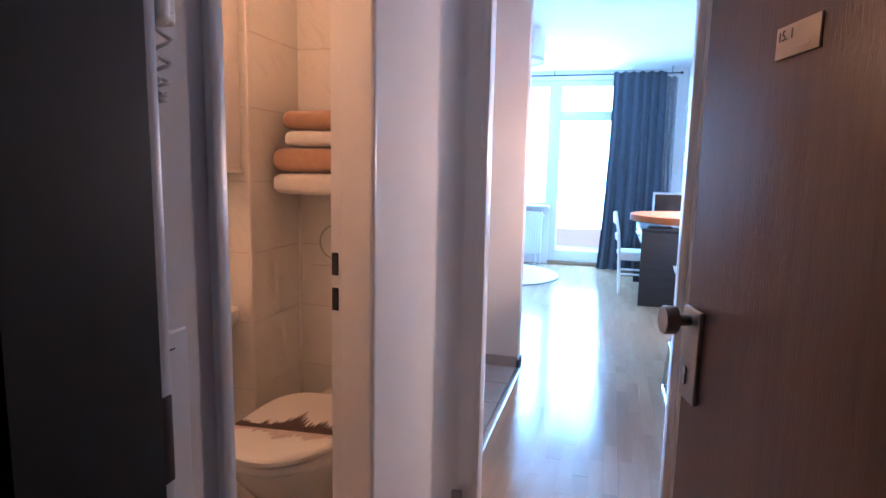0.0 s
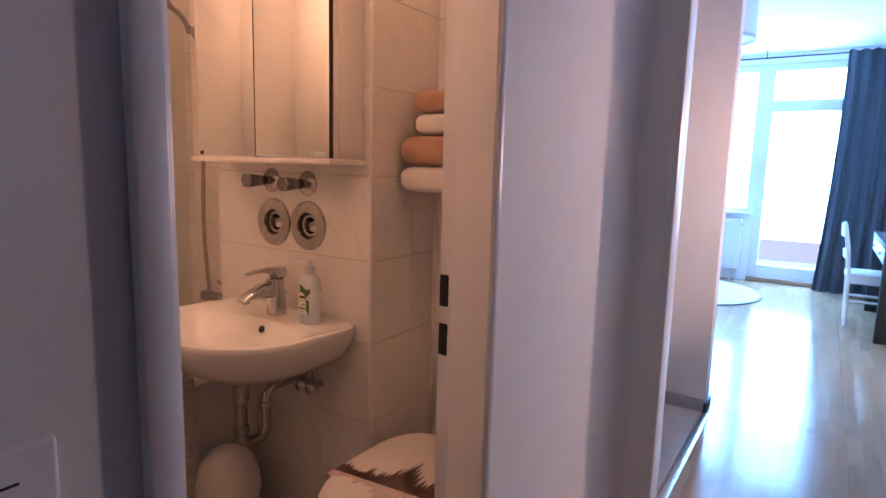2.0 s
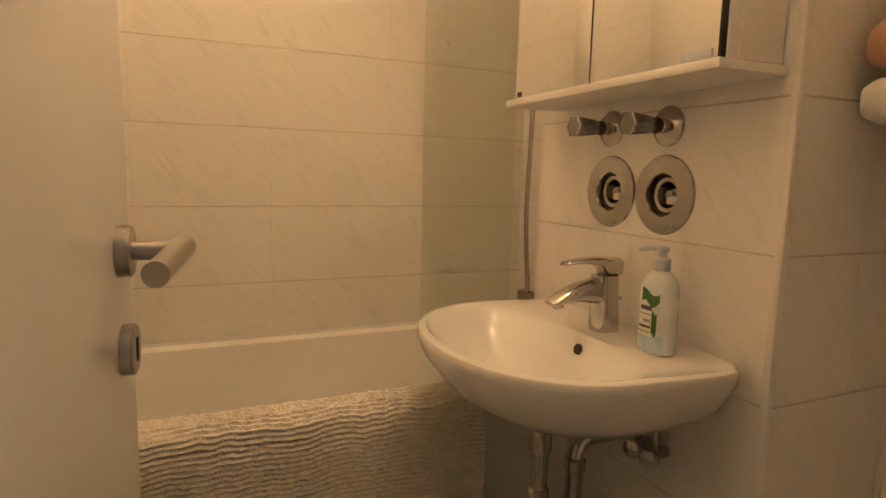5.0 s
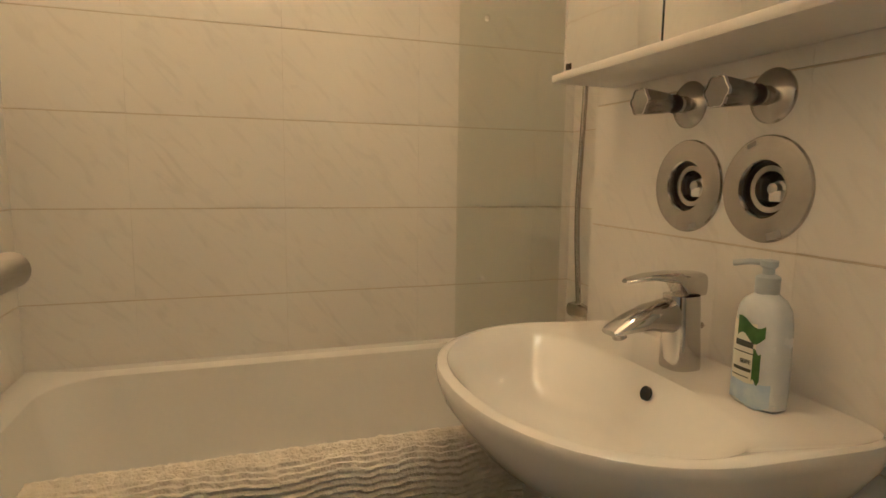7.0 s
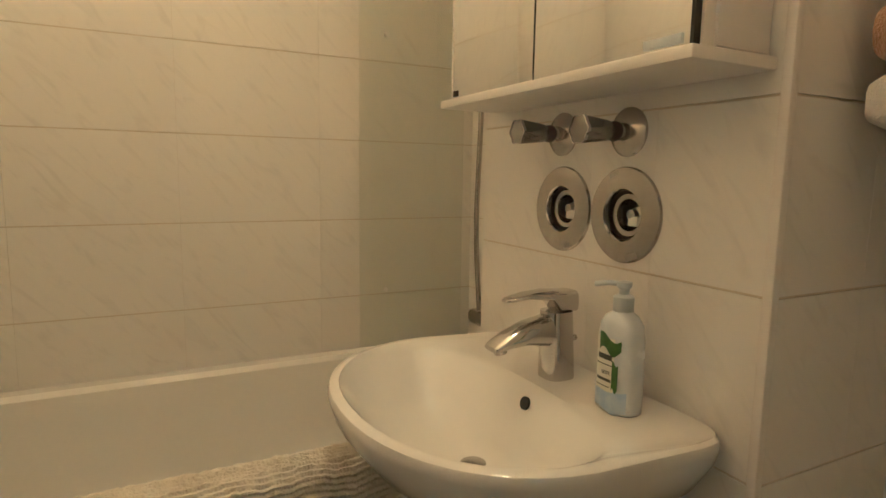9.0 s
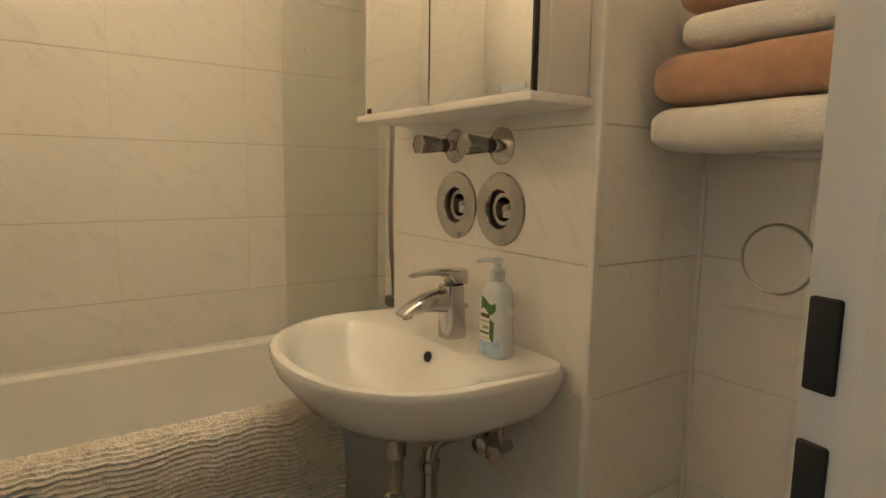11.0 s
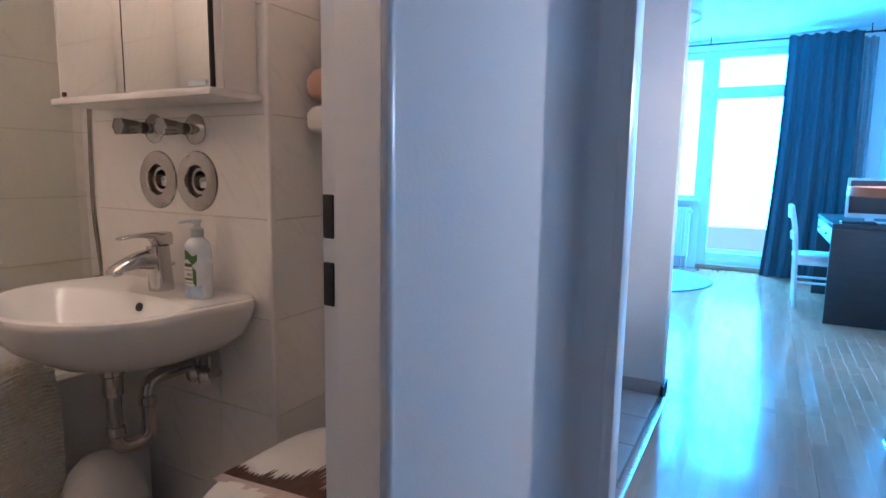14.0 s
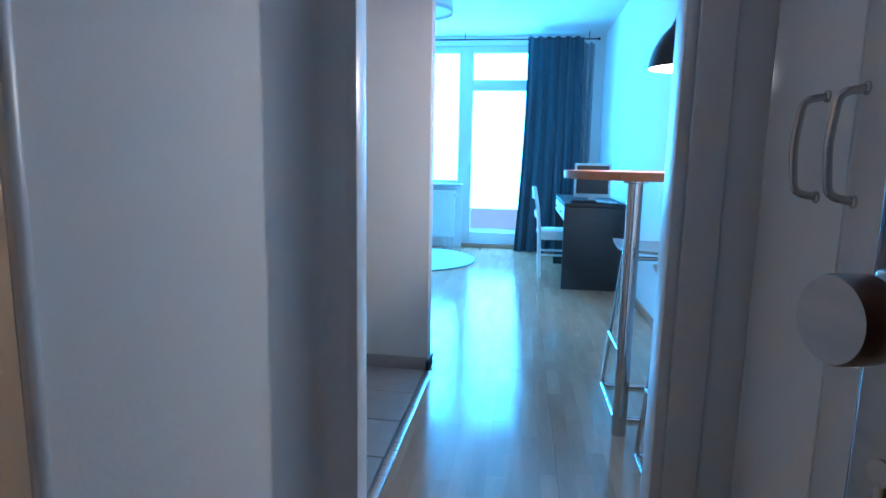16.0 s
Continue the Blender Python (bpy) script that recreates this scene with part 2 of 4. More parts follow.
def box(x0, x1, y0, y1, z0, z1, bev=0.0, seg=2, bm=None):
    b = bmesh.new()
    r = bmesh.ops.create_cube(b, size=1)
    for v in b.verts:
        v.co = Vector(((x0 + x1) / 2 + v.co.x * (x1 - x0), (y0 + y1) / 2 + v.co.y * (y1 - y0), (z0 + z1) / 2 + v.co.z * (z1 - z0)))
    if bev:
        bmesh.ops.bevel(b, geom=b.edges[:], offset=bev, segments=seg, affect="EDGES", profile=0.5)
    if bm is None:
        return b
    join(bm, b)
    return bm


def join(bm, other):
    me = bpy.data.meshes.new("tmp")
    other.to_mesh(me)
    other.free()
    bm.from_mesh(me)
    bpy.data.meshes.remove(me)
    return bm


def moved(bm, m):
    bmesh.ops.transform(bm, matrix=m, verts=bm.verts)
    return bm


def rings(loops, cap0=True, cap1=True):
    """Skin over closed loops of equal length."""
    b = bmesh.new()
    vs = [[b.verts.new(p) for p in l] for l in loops]
    n = len(vs[0])
    for a, c in zip(vs, vs[1:]):
        for i in range(n):
            b.faces.new((a[i], a[(i + 1) % n], c[(i + 1) % n], c[i]))
    if cap0:
        b.faces.new(vs[0][::-1])
    if cap1:
        b.faces.new(vs[-1])
    return b


def lathe(profile, n=32, m=None, cap0=True, cap1=True):
    b = rings([[(r * math.cos(2 * math.pi * i / n), r * math.sin(2 * math.pi * i / n), z) for i in range(n)] for r, z in profile], cap0, cap1)
    return moved(b, m) if m else b


def tube(points, radius, n=12, closed=False):
    """A round bar along a line of points."""
    pts = [Vector(p) for p in points]
    loops, up = [], None
    for i, p in enumerate(pts):
        a = pts[i - 1] if i or closed else p
        c = pts[(i + 1) % len(pts)] if i + 1 < len(pts) or closed else p
        d = (c - a).normalized()
        if up is None:
            up = Vector((0, 0, 1)) if abs(d.z) < 0.9 else Vector((1, 0, 0))
        s = d.cross(up).normalized()
        up = s.cross(d).normalized()
        loops.append([p + radius * (math.cos(2 * math.pi * k / n) * s + math.sin(2 * math.pi * k / n) * up) for k in range(n)])
    if closed:
        loops.append(loops[0])
        return rings(loops, False, False)
    return rings(loops)


def bend(points, r=0.03, k=5):
    """Rounds the corners of a line of points."""
    pts = [Vector(p) for p in points]
    out = [pts[0]]
    for a, p, c in zip(pts, pts[1:], pts[2:]):
        u, w = (a - p), (c - p)
        d = min(r, u.length * 0.45, w.length * 0.45)
        s, e = p + u.normalized() * d, p + w.normalized() * d
        for i in range(k + 1):
            f = i / k
            out.append((1 - f) ** 2 * s + 2 * f * (1 - f) * p + f * f * e)
    return out + [pts[-1]]


def egg(cx, cy, a, front, back, z, n=48, nf=2.2, nb=6.0):
    """A closed outline: half width a, reach in front (-y) and behind (+y), with its own roundness for each."""
    out = []
    for i in range(n):
        u = 2 * math.pi * i / n
        c, s = math.cos(u), math.sin(u)
        e, d = (nf, front) if s < 0 else (nb, back)
        out.append((cx + a * math.copysign(abs(c) ** (2 / e), c), cy + d * math.copysign(abs(s) ** (2 / e), s), z))
    return out


def slab(outline, z0, z1, bev=0.0):
    b = bmesh.new()
    lo, hi = [b.verts.new((x, y, z0)) for x, y in outline], [b.verts.new((x, y, z1)) for x, y in outline]
    n = len(lo)
    for i in range(n):
        b.faces.new((lo[i], lo[(i + 1) % n], hi[(i + 1) % n], hi[i]))
    b.faces.new(hi), b.faces.new(lo[::-1])
    if bev:
        bmesh.ops.bevel(b, geom=[e for e in b.edges if abs(e.verts[0].co.z - e.verts[1].co.z) < 1e-6], offset=bev, segments=2, affect="EDGES", profile=0.5)
    return b


def holed(x0, x1, z0, z1, holes, y0, y1, n=32):
    """An upright slab facing -y with round holes (x, z, radius) right through it."""
    b = bmesh.new()
    outlines = [[(x0, z0), (x1, z0), (x1, z1), (x0, z1)]]
    outlines += [[(x + r * math.cos(2 * math.pi * i / n), z + r * math.sin(2 * math.pi * i / n)) for i in range(n)] for x, z, r in holes]
    front, back = [], []
    for pts in outlines:
        f, k = [b.verts.new((x, y0, z)) for x, z in pts], [b.verts.new((x, y1, z)) for x, z in pts]
        for i in range(len(pts)):
            j = (i + 1) % len(pts)
            b.faces.new((f[i], f[j], k[j], k[i]))
            front.append(b.edges.get((f[i], f[j])))
            back.append(b.edges.get((k[i], k[j])))
    bmesh.ops.triangle_fill(b, use_beauty=True, edges=front)
    bmesh.ops.triangle_fill(b, use_beauty=True, edges=back)
    return b


def words(text, size, m, material, parent, name="lettering", align="LEFT"):
    cu = bpy.data.curves.new(name, "FONT")
    cu.body, cu.size, cu.extrude, cu.align_x = text, size, 0.0003, align
    tmp = bpy.data.objects.new("tmp_text", cu)
    scene.collection.objects.link(tmp)
    me = bpy.data.meshes.new_from_object(tmp.evaluated_get(bpy.context.evaluated_depsgraph_get()))
    bpy.data.objects.remove(tmp)
    me.transform(m)
    me.materials.clear()
    me.materials.append(material)
    ob = new(name, me)
    ob.parent = parent
    return ob


def setting(name, bm, material, label="", category=""):
    return tagged(part(name, bm, material), label, category or name.split("_")[0], kind="structure")

# ---- the large structure ----
HC, LC, BC, BF = 2.72, 2.72, 2.72, 0.06
setting("floor", box(-3.3, 1.1, 0.55, 8.75, -0.2, -0.012), GROUT, "dark screed under wooden laminate floor", "floor")
setting("floor_corridor", box(-1.4, 1.4, -1.6, 0.55, -0.2, 0.0), UNLITDARK, "stair corridor floor, coloured near-black for lack of light", "floor")
setting("floor_bath", box(-2.6, -0.63, 0.62, 2.33, -0.01, BF - 0.008), GROUT, "bathroom floor with grey joints", "floor")
setting("ceiling_hall", box(-0.63, 0.5, 0.55, 2.26, HC, HC + 0.1), CEIL, "white painted hall ceiling", "ceiling")
setting("ceiling_living", box(-3.3, 1.1, 2.33, 8.75, LC, LC + 0.1), CEIL, "white painted living room ceiling", "ceiling")
setting("ceiling_bath", box(-2.6, -0.63, 0.62, 2.33, BC, BC + 0.1), CEIL, "white painted bathroom ceiling", "ceiling")
setting("ceiling_corridor", box(-1.4, 1.4, -1.6, 0.55, 2.5, 2.6), UNLITDARK, "corridor ceiling, coloured near-black for lack of light", "ceiling")

# walls of the hall
setting("wall_hall_west", box(-0.63, -0.51, 0.70, 0.965, 0, HC), WALL, "white plastered hall wall beside the bathroom door")
setting("wall_hall_lintel", box(-0.63, -0.51, 0.965, 1.548, 2.04, HC), WALL, "white wall above the bathroom door")
cove = [(-0.455 - 0.055 * math.cos(radians(a)), 2.115 + 0.145 * math.sin(radians(a))) for a in range(0, 91, 6)]
setting("wall_hall_corner", slab([(-0.63, 1.621), (-0.535, 1.621), (-0.535, 1.549), (-0.51, 1.549)] + cove + [(-0.63, 2.26)], 0, HC), WALL, "white plastered wall with a softly coved corner")
setting("wall_partition_west", box(-0.63, -0.40, 2.26, 2.33, 0, LC), WALL, "white partition beside the living room opening")
setting("wall_partition_east", box(0.285, 1.1, 2.26, 2.33, 0, LC), WALL, "white partition beside the living room opening")
# Unseen lintel, placed high so that more daylight reaches the hall.
setting("wall_partition_lintel", box(-0.40, 0.285, 2.26, 2.33, 2.52, LC), WALL, "unseen white wall above the living room opening, set high for light")
setting("wall_hall_east", box(0.98, 1.1, 0.55, 2.26, 0, HC), WALL, "white wall behind the hall cupboard")
# Entrance and corridor walls carry the missing light as near-black colour.
setting("wall_entrance_west", box(-1.4, -0.42, 0.55, 0.70, 0, HC), UNLITDARK, "wall beside the entrance door, coloured near-black as unlit")
setting("wall_entrance_east", box(0.42, 1.4, 0.55, 0.70, 0, HC), UNLITDARK, "wall beside the entrance door, coloured near-black as unlit")
setting("wall_entrance_lintel", box(-0.42, 0.42, 0.55, 0.70, 2.06, HC), UNLITDARK, "wall above the entrance door, coloured near-black as unlit")
setting("wall_corridor_west", box(-1.5, -1.4, -1.6, 0.7, 0, 2.5), UNLITDARK, "corridor wall, coloured near-black as unlit")
setting("wall_corridor_east", box(1.4, 1.5, -1.6, 0.7, 0, 2.5), UNLITDARK, "corridor wall, coloured near-black as unlit")
setting("wall_corridor_back", box(-1.5, 1.5, -1.7, -1.6, 0, 2.5), UNLITDARK, "corridor wall, coloured near-black as unlit")

# walls of the bathroom
setting("wall_bath_west", box(-2.62, -2.502, 0.62, 2.33, 0, BC), WGROUT, "beige grout between cream marbled wall tiles")
setting("wall_bath_south", box(-2.62, -0.63, 0.60, 0.718, 0, BC), WGROUT, "beige grout between cream wall tiles")
setting("wall_bath_north", box(-2.62, -0.63, 2.332, 2.42, 0, BC), WGROUT, "beige grout between cream wall tiles")
PLATE_HOLES = [(-1.573, 1.118, 0.041), (-1.415, 1.117, 0.041)]
setting("wall_bath_pier", join(holed(-1.858, -1.160, 0, BC, PLATE_HOLES, 2.002, 2.05), box(-1.858, -1.160, 2.05, 2.332, 0, BC)), WGROUT, "tiled pipe shaft with beige grout")
setting("wall_bath_east", box(-0.635, -0.63, 1.62, 2.338, 0, BC), WALL, "white wall inside the bathroom")

setting("trim_pier", box(-1.170, -1.1555, 1.9975, 2.012, BF, BC, 0.003), MELA, "cream plastic corner strip on the tiled shaft", "trim")
setting("trim_niche", box(-1.162, -1.150, 2.322, 2.334, BF, 1.2, 0.003), MELA, "cream silicone strip in the corner", "trim")
# walls of the kitchen corner and living room
setting("wall_kitchen_stub", box(-2.6, -0.51, 4.08, 4.20, 0, LC, 0.004), KWALL, "wall end of the kitchen corner, pinkish beige for warm lamp light")
setting("wall_living_east", box(0.94, 1.1, 2.33, 8.75, 0, LC), WALL, "white living room wall")
setting("wall_living_west", box(-3.4, -3.3, 2.33, 8.75, 0, LC), WALL, "white living room wall")
setting("wall_living_south", box(-3.3, -2.6, 2.33, 4.2, 0, LC), WALL, "white wall beside the kitchen corner")
setting("wall_window_parapet", box(-2.6, -0.80, 8.73, 8.95, 0, 0.82), WALL, "white wall under the window")
setting("wall_window_west", box(-3.4, -2.6, 8.73, 8.95, 0, LC), WALL, "white wall beside the window")
setting("wall_window_east", box(0.22, 1.1, 8.73, 8.95, 0, LC), WALL, "white wall beside the balcony door")
setting("wall_window_lintel", box(-2.6, 0.22, 8.73, 8.95, 2.60, LC), WALL, "white wall above the window")

# skirtings and strips
setting("baseboard_window", box(-0.80, 0.94, 8.705, 8.73, 0, 0.055, 0.004), BASEB, "wooden skirting under the balcony door", "baseboard")
setting("baseboard_east", box(0.918, 0.94, 2.33, 8.70, 0, 0.06, 0.004), BASEB, "wooden skirting along the living room wall", "baseboard")
setting("baseboard_kitchen", box(-2.6, -0.51, 4.066, 4.08, 0, 0.075, 0.003), BASEK, "grey tile skirting of the kitchen corner", "baseboard")
setting("baseboard_corner", box(-0.514, -0.496, 4.05, 4.20, 0, 0.06, 0.004), BLACK, "dark end cap of the skirting", "baseboard")
setting("baseboard_alcove", box(-0.60, -0.44, 2.246, 2.26, 0, 0.13, 0.003), BASEK, "grey skirting in the hall alcove", "baseboard")
setting("threshold_strip", box(-0.512, -0.478, 2.36, 4.06, -0.005, 0.007, 0.003), ALU, "bright aluminium edge strip between tiles and laminate", "trim")
setting("threshold_door", box(-0.375, 0.262, 2.27, 2.31, -0.005, 0.006, 0.003), ALU, "thin aluminium threshold under the opening", "trim")


def door_frame(name, label, sides, material):
    f = thing(name, label, "door frame", kind="structure")
    for n, bx in sides:
        part(n, box(*bx), material, f)
    return f


door_frame("door_frame_bath", "white lacquered steel door frame with open strike holes", [
    ("casing", (-0.512, -0.497, 1.528, 1.548, 0, 2.06, 0.006)), ("jamb", (-0.605, -0.506, 0.965, 0.994, 0, 2.04, 0.004)),
    ("rebate", (-0.655, -0.605, 0.94, 0.985, 0, 2.04, 0.003)), ("casing", (-0.51, -0.496, 0.955, 0.985, 0, 2.06, 0.004)),
    ("head", (-0.605, -0.506, 0.994, 1.527, 2.0, 2.04, 0.004))], FRAMEW)
fr = bpy.data.objects["door_frame_bath"]
part("strike_jamb", slab([(-0.506, 1.527), (-0.506, 1.5485), (-0.536, 1.5485), (-0.536, 1.62), (-0.634, 1.62), (-0.634, 1.577), (-0.601, 1.5725), (-0.597, 1.560)], 0, 2.04), FRAMEW, fr, "lacquered steel jamb with strike holes")
# Solid black slabs give the strike holes their shade as colour.
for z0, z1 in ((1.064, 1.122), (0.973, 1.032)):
    part("strike_hole", moved(box(-0.0095, 0.0095, -0.003, 0.003, z0, z1, 0.002), pose(-0.6225, 1.5752, 0, 0, 0, -8)), BLACK, fr, "black slab for the shade in a strike hole")
# The unseen head follows the lintel raised to let daylight in.
fr = door_frame("door_frame_living", "white steel frame of the living room opening", [
    ("jamb", (-0.405, -0.381, 2.255, 2.335, 0, 2.52, 0.003)), ("jamb", (0.264, 0.288, 2.255, 2.335, 0, 2.52, 0.003)),
    ("head", (-0.381, 0.264, 2.255, 2.335, 2.495, 2.52, 0.003)), ("casing", (0.2885, 0.357, 2.246, 2.2585, 0, 2.54, 0.003))], FRAMEW)
fr = door_frame("door_frame_entrance", "grey white steel frame of the entrance door", [
    ("jamb", (-0.42, -0.372, 0.700, 0.719, 0, 2.06, 0.003)), ("stop", (-0.42, -0.3665, 0.60, 0.699, 0, 2.06, 0.003)),
    ("jamb", (0.402, 0.44, 0.700, 0.735, 0, 2.06, 0.004)), ("head", (-0.372, 0.402, 0.700, 0.735, 2.03, 2.06, 0.004))], FRAMEW)
for z0, z1 in ((1.02, 1.11), (0.895, 0.985)):
    part("strike_hole", box(-0.3735, -0.3705, 0.701, 0.716, z0, z1, 0.001), BROWNPL, fr, "dark strike slot")
# The outer stop face is coloured near-black for the same lack of light.
part("stop_face", box(-0.3663, -0.3625, 0.55, 0.694, 0, 2.06), UNLITDARK, fr, "outer face, coloured near-black as unlit")

# ---- bathroom: things ----


def bathtub():
    t = thing("bathtub", "white enamelled built-in bathtub with a broad rim", "bathtub")
    x0, x1, y0, y1, rim = -2.497, -1.66, 0.722, 2.33, 0.605

    def rr(ix, iy, r, z, k=8):
        a, c, d, e = x0 + ix, x1 - ix, y0 + iy, y1 - iy
        out = []
        for cx, cy, s in ((c - r, e - r, 0), (a + r, e - r, 90), (a + r, d + r, 180), (c - r, d + r, 270)):
            for i in range(k + 1):
                u = radians(s + 90 * i / k)
                out.append((cx + r * math.cos(u), cy + r * math.sin(u), z))
        return out
    loops = [rr(0, 0, 0.004, 0.545), rr(0, 0, 0.004, rim - 0.012), rr(0.008, 0.004, 0.01, rim), rr(0.05, 0.055, 0.12, rim + 0.001), rr(0.063, 0.072, 0.14, rim - 0.012),
             rr(0.085, 0.12, 0.15, rim - 0.2), rr(0.12, 0.2, 0.16, 0.28), rr(0.17, 0.28, 0.15, 0.22), rr(0.3, 0.5, 0.1, 0.21)]
    part("basin", rings(loops, False, True), ENAMEL, t)
    part("front_panel", box(-1.69, -1.68, 0.722, 2.006, BF, 0.545), MARBLE, t, "cream tiled bathtub front")
    return t


bathtub()


def bath_mat():
    """A tufted mat folded over the tub's rim: rows of ribs follow its width."""
    t = thing("bath_mat", "cream ribbed cotton bath mat hung over the bathtub rim", "bath mat")
    b = bmesh.new()
    path = [(-1.765, 0.50), (-1.757, 0.62), (-1.745, 0.656), (-1.715, 0.671), (-1.675, 0.670), (-1.648, 0.653), (-1.638, 0.60), (-1.635, 0.30), (-1.64, 0.16)]
    pts = []
    for (a, c), (d, e) in zip(path, path[1:]):
        n = max(2, int(math.hypot(d - a, e - c) / 0.0020))
        pts += [(a + (d - a) * i / n, c + (e - c) * i / n) for i in range(n)]
    m = 170
    grid, back = [], []
    for i, (px, pz) in enumerate(pts):
        q = pts[min(i + 1, len(pts) - 1)]
        p0 = pts[max(i - 1, 0)]
        nx, nz = -(q[1] - p0[1]), q[0] - p0[0]
        ln = math.hypot(nx, nz) or 1
        row, brow = [], []
        for j in range(m + 1):
            y = 0.965 + 0.775 * j / m + 0.006 * noise.noise(Vector((px * 9, pz * 9, 0)))
            w = noise.noise(Vector((j * 0.045, i * 0.006, 3.0))) + 0.35 * noise.noise(Vector((j * 0.17, i * 0.02, 9.0)))
            h = 0.0034 * math.sin(i * 1.18 + 6.5 * w) * (0.75 + 0.5 * noise.noise(Vector((j * 0.09, i * 0.03, 7)))) + 0.0035 * noise.noise(Vector((j * 0.45, i * 0.30, 0)))
            row.append(b.verts.new((px + nx / ln * h, y, pz + nz / ln * h)))
            brow.append(b.verts.new((px - nx / ln * 0.012, y, pz - nz / ln * 0.012)))
        grid.append(row)
        back.append(brow)
    for i in range(len(pts) - 1):
        for j in range(m):
            b.faces.new((grid[i][j], grid[i][j + 1], grid[i + 1][j + 1], grid[i + 1][j]))
        for j in (0, m):
            b.faces.new((grid[i][j], grid[i + 1][j], back[i + 1][j], back[i][j]))
    part("tufted_cloth", b, MAT, t)


bath_mat()


def shower_screen():
    t = thing("shower_screen", "clear greenish glass bath screen with a rounded corner", "shower screen")
    r, y0, y1, z0, z1 = 0.24, 1.912, 2.285, 0.607, 1.94
    prof = [(y0, z0), (y0, z1 - r)] + [(y0 + r - r * math.cos(radians(a)), z1 - r + r * math.sin(radians(a))) for a in range(10, 91, 10)] + [(y1, z1), (y1, z0)]
    part("pane", moved(slab([(y, z) for y, z in prof], -0.003, 0.003, 0.001), Matrix(((0, 0, 1, -2.482), (1, 0, 0, 0), (0, 1, 0, 0), (0, 0, 0, 1)))), SCRGL, t, "greenish glass pane").visible_shadow = False
    for z in (1.61, 0.80):
        part("stud", lathe([(0.009, 0), (0.009, 0.005), (0.005, 0.008)], 16, pose(-2.4785, 2.0, z, 0, 90, 0)), PLW, t, "round white stud")


shower_screen()


def shower_set():
    t = thing("shower_set", "chrome bath mixer with shower hose and head", "shower")
    pts = bend([(-2.35, 2.285, 0.73), (-2.36, 2.27, 1.0), (-2.335, 2.27, 1.45), (-2.35, 2.275, 1.80), (-2.38, 2.25, 1.86)], 0.2, 8)
    part("hose", tube(pts, 0.0085, 10), DULLCH, t, "chrome shower hose")
    part("mixer", box(-2.41, -2.26, 2.27, 2.315, 0.675, 0.725, 0.018, 3), DULLCH, t, "chrome mixer body")
    for x in (-2.395, -2.275):
        part("union", tube([(x, 2.30, 0.70), (x, 2.33, 0.70)], 0.016), DULLCH, t)
    part("bracket", tube([(-2.35, 2.33, 0.765), (-2.29, 2.30, 0.765)], 0.007), DULLCH, t)
    part("holder", tube([(-2.38, 2.33, 1.85), (-2.38, 2.245, 1.86)], 0.014), DULLCH, t)
    part("arm", tube(bend([(-2.38, 2.25, 1.84), (-2.375, 2.22, 1.90), (-2.365, 2.14, 1.935)], 0.04), 0.010), DULLCH, t)
    part("shower_head", lathe([(0.014, 0.03), (0.05, 0.012), (0.056, 0.004), (0.056, 0), (0.05, -0.004)], 28, pose(-2.36, 2.10, 1.93, -14, 0, 0)), DULLCH, t, "round chrome shower head")


shower_set()


def washbasin():
    t = thing("washbasin", "white ceramic wall-hung washbasin with a rounded front", "washbasin")
    cx, cy, S = -1.480, 1.80, 0.296
    lo = [egg(cx, 1.90, 0.07, 0.07, 0.095, 0.665), egg(cx, 1.88, 0.13, 0.13, 0.115, 0.675), egg(cx, 1.86, 0.205, 0.215, 0.137, 0.708), egg(cx, 1.835, 0.258, 0.245, 0.162, 0.748, nb=9),
          egg(cx, 1.807, 0.289, 0.256, 0.189, 0.80, nb=11), egg(cx, cy, S - 0.001, 0.257, 0.196, 0.825, nb=11), egg(cx, cy, S, 0.258, 0.196, 0.834, nb=11), egg(cx, cy, S - 0.003, 0.255, 0.196, 0.841, nb=11), egg(cx, cy, S - 0.010, 0.247, 0.196, 0.8445, nb=11), egg(cx, cy - 0.006, S - 0.020, 0.234, 0.19, 0.844, nb=11),
          egg(cx, 1.764, 0.262, 0.202, 0.118, 0.838, nb=2.8), egg(cx, 1.761, 0.252, 0.190, 0.112, 0.829, nb=2.7), egg(cx, 1.755, 0.231, 0.167, 0.103, 0.803, nb=2.5),
          egg(cx, 1.75, 0.195, 0.135, 0.08, 0.76, nb=2.4), egg(cx, 1.755, 0.14, 0.095, 0.062, 0.728, nb=2.2), egg(cx, 1.76, 0.05, 0.04, 0.035, 0.715, nb=2), egg(cx, 1.765, 0.02, 0.02, 0.02, 0.712, nb=2)]
    # the tap deck lies a little lower than the front rim
    lo = [[(x, y, z - (0.011 if z < 0.8442 and y < 1.99 and abs(x - cx) < S - 0.015 else 0.006) * min(1, max(0, (y - 1.80) / 0.10)) if z > 0.82 else z) for x, y, z in l] for l in lo]
    part("basin", rings(lo), CERAM, t)
    # No hole is cut: a black disc paints the overflow's shade.
    part("overflow", lathe([(0.011, 0), (0.011, 0.004), (0.006, 0.004)], 20, pose(-1.466, 1.855, 0.805, 70, 0, 0)), BLACK, t, "black disc for the shade in the overflow hole")
    part("drain", lathe([(0.021, 0), (0.021, 0.003), (0.015, 0.005)], 20, pose(cx, 1.765, 0.712)), DULLCH, t, "chrome drain")


washbasin()


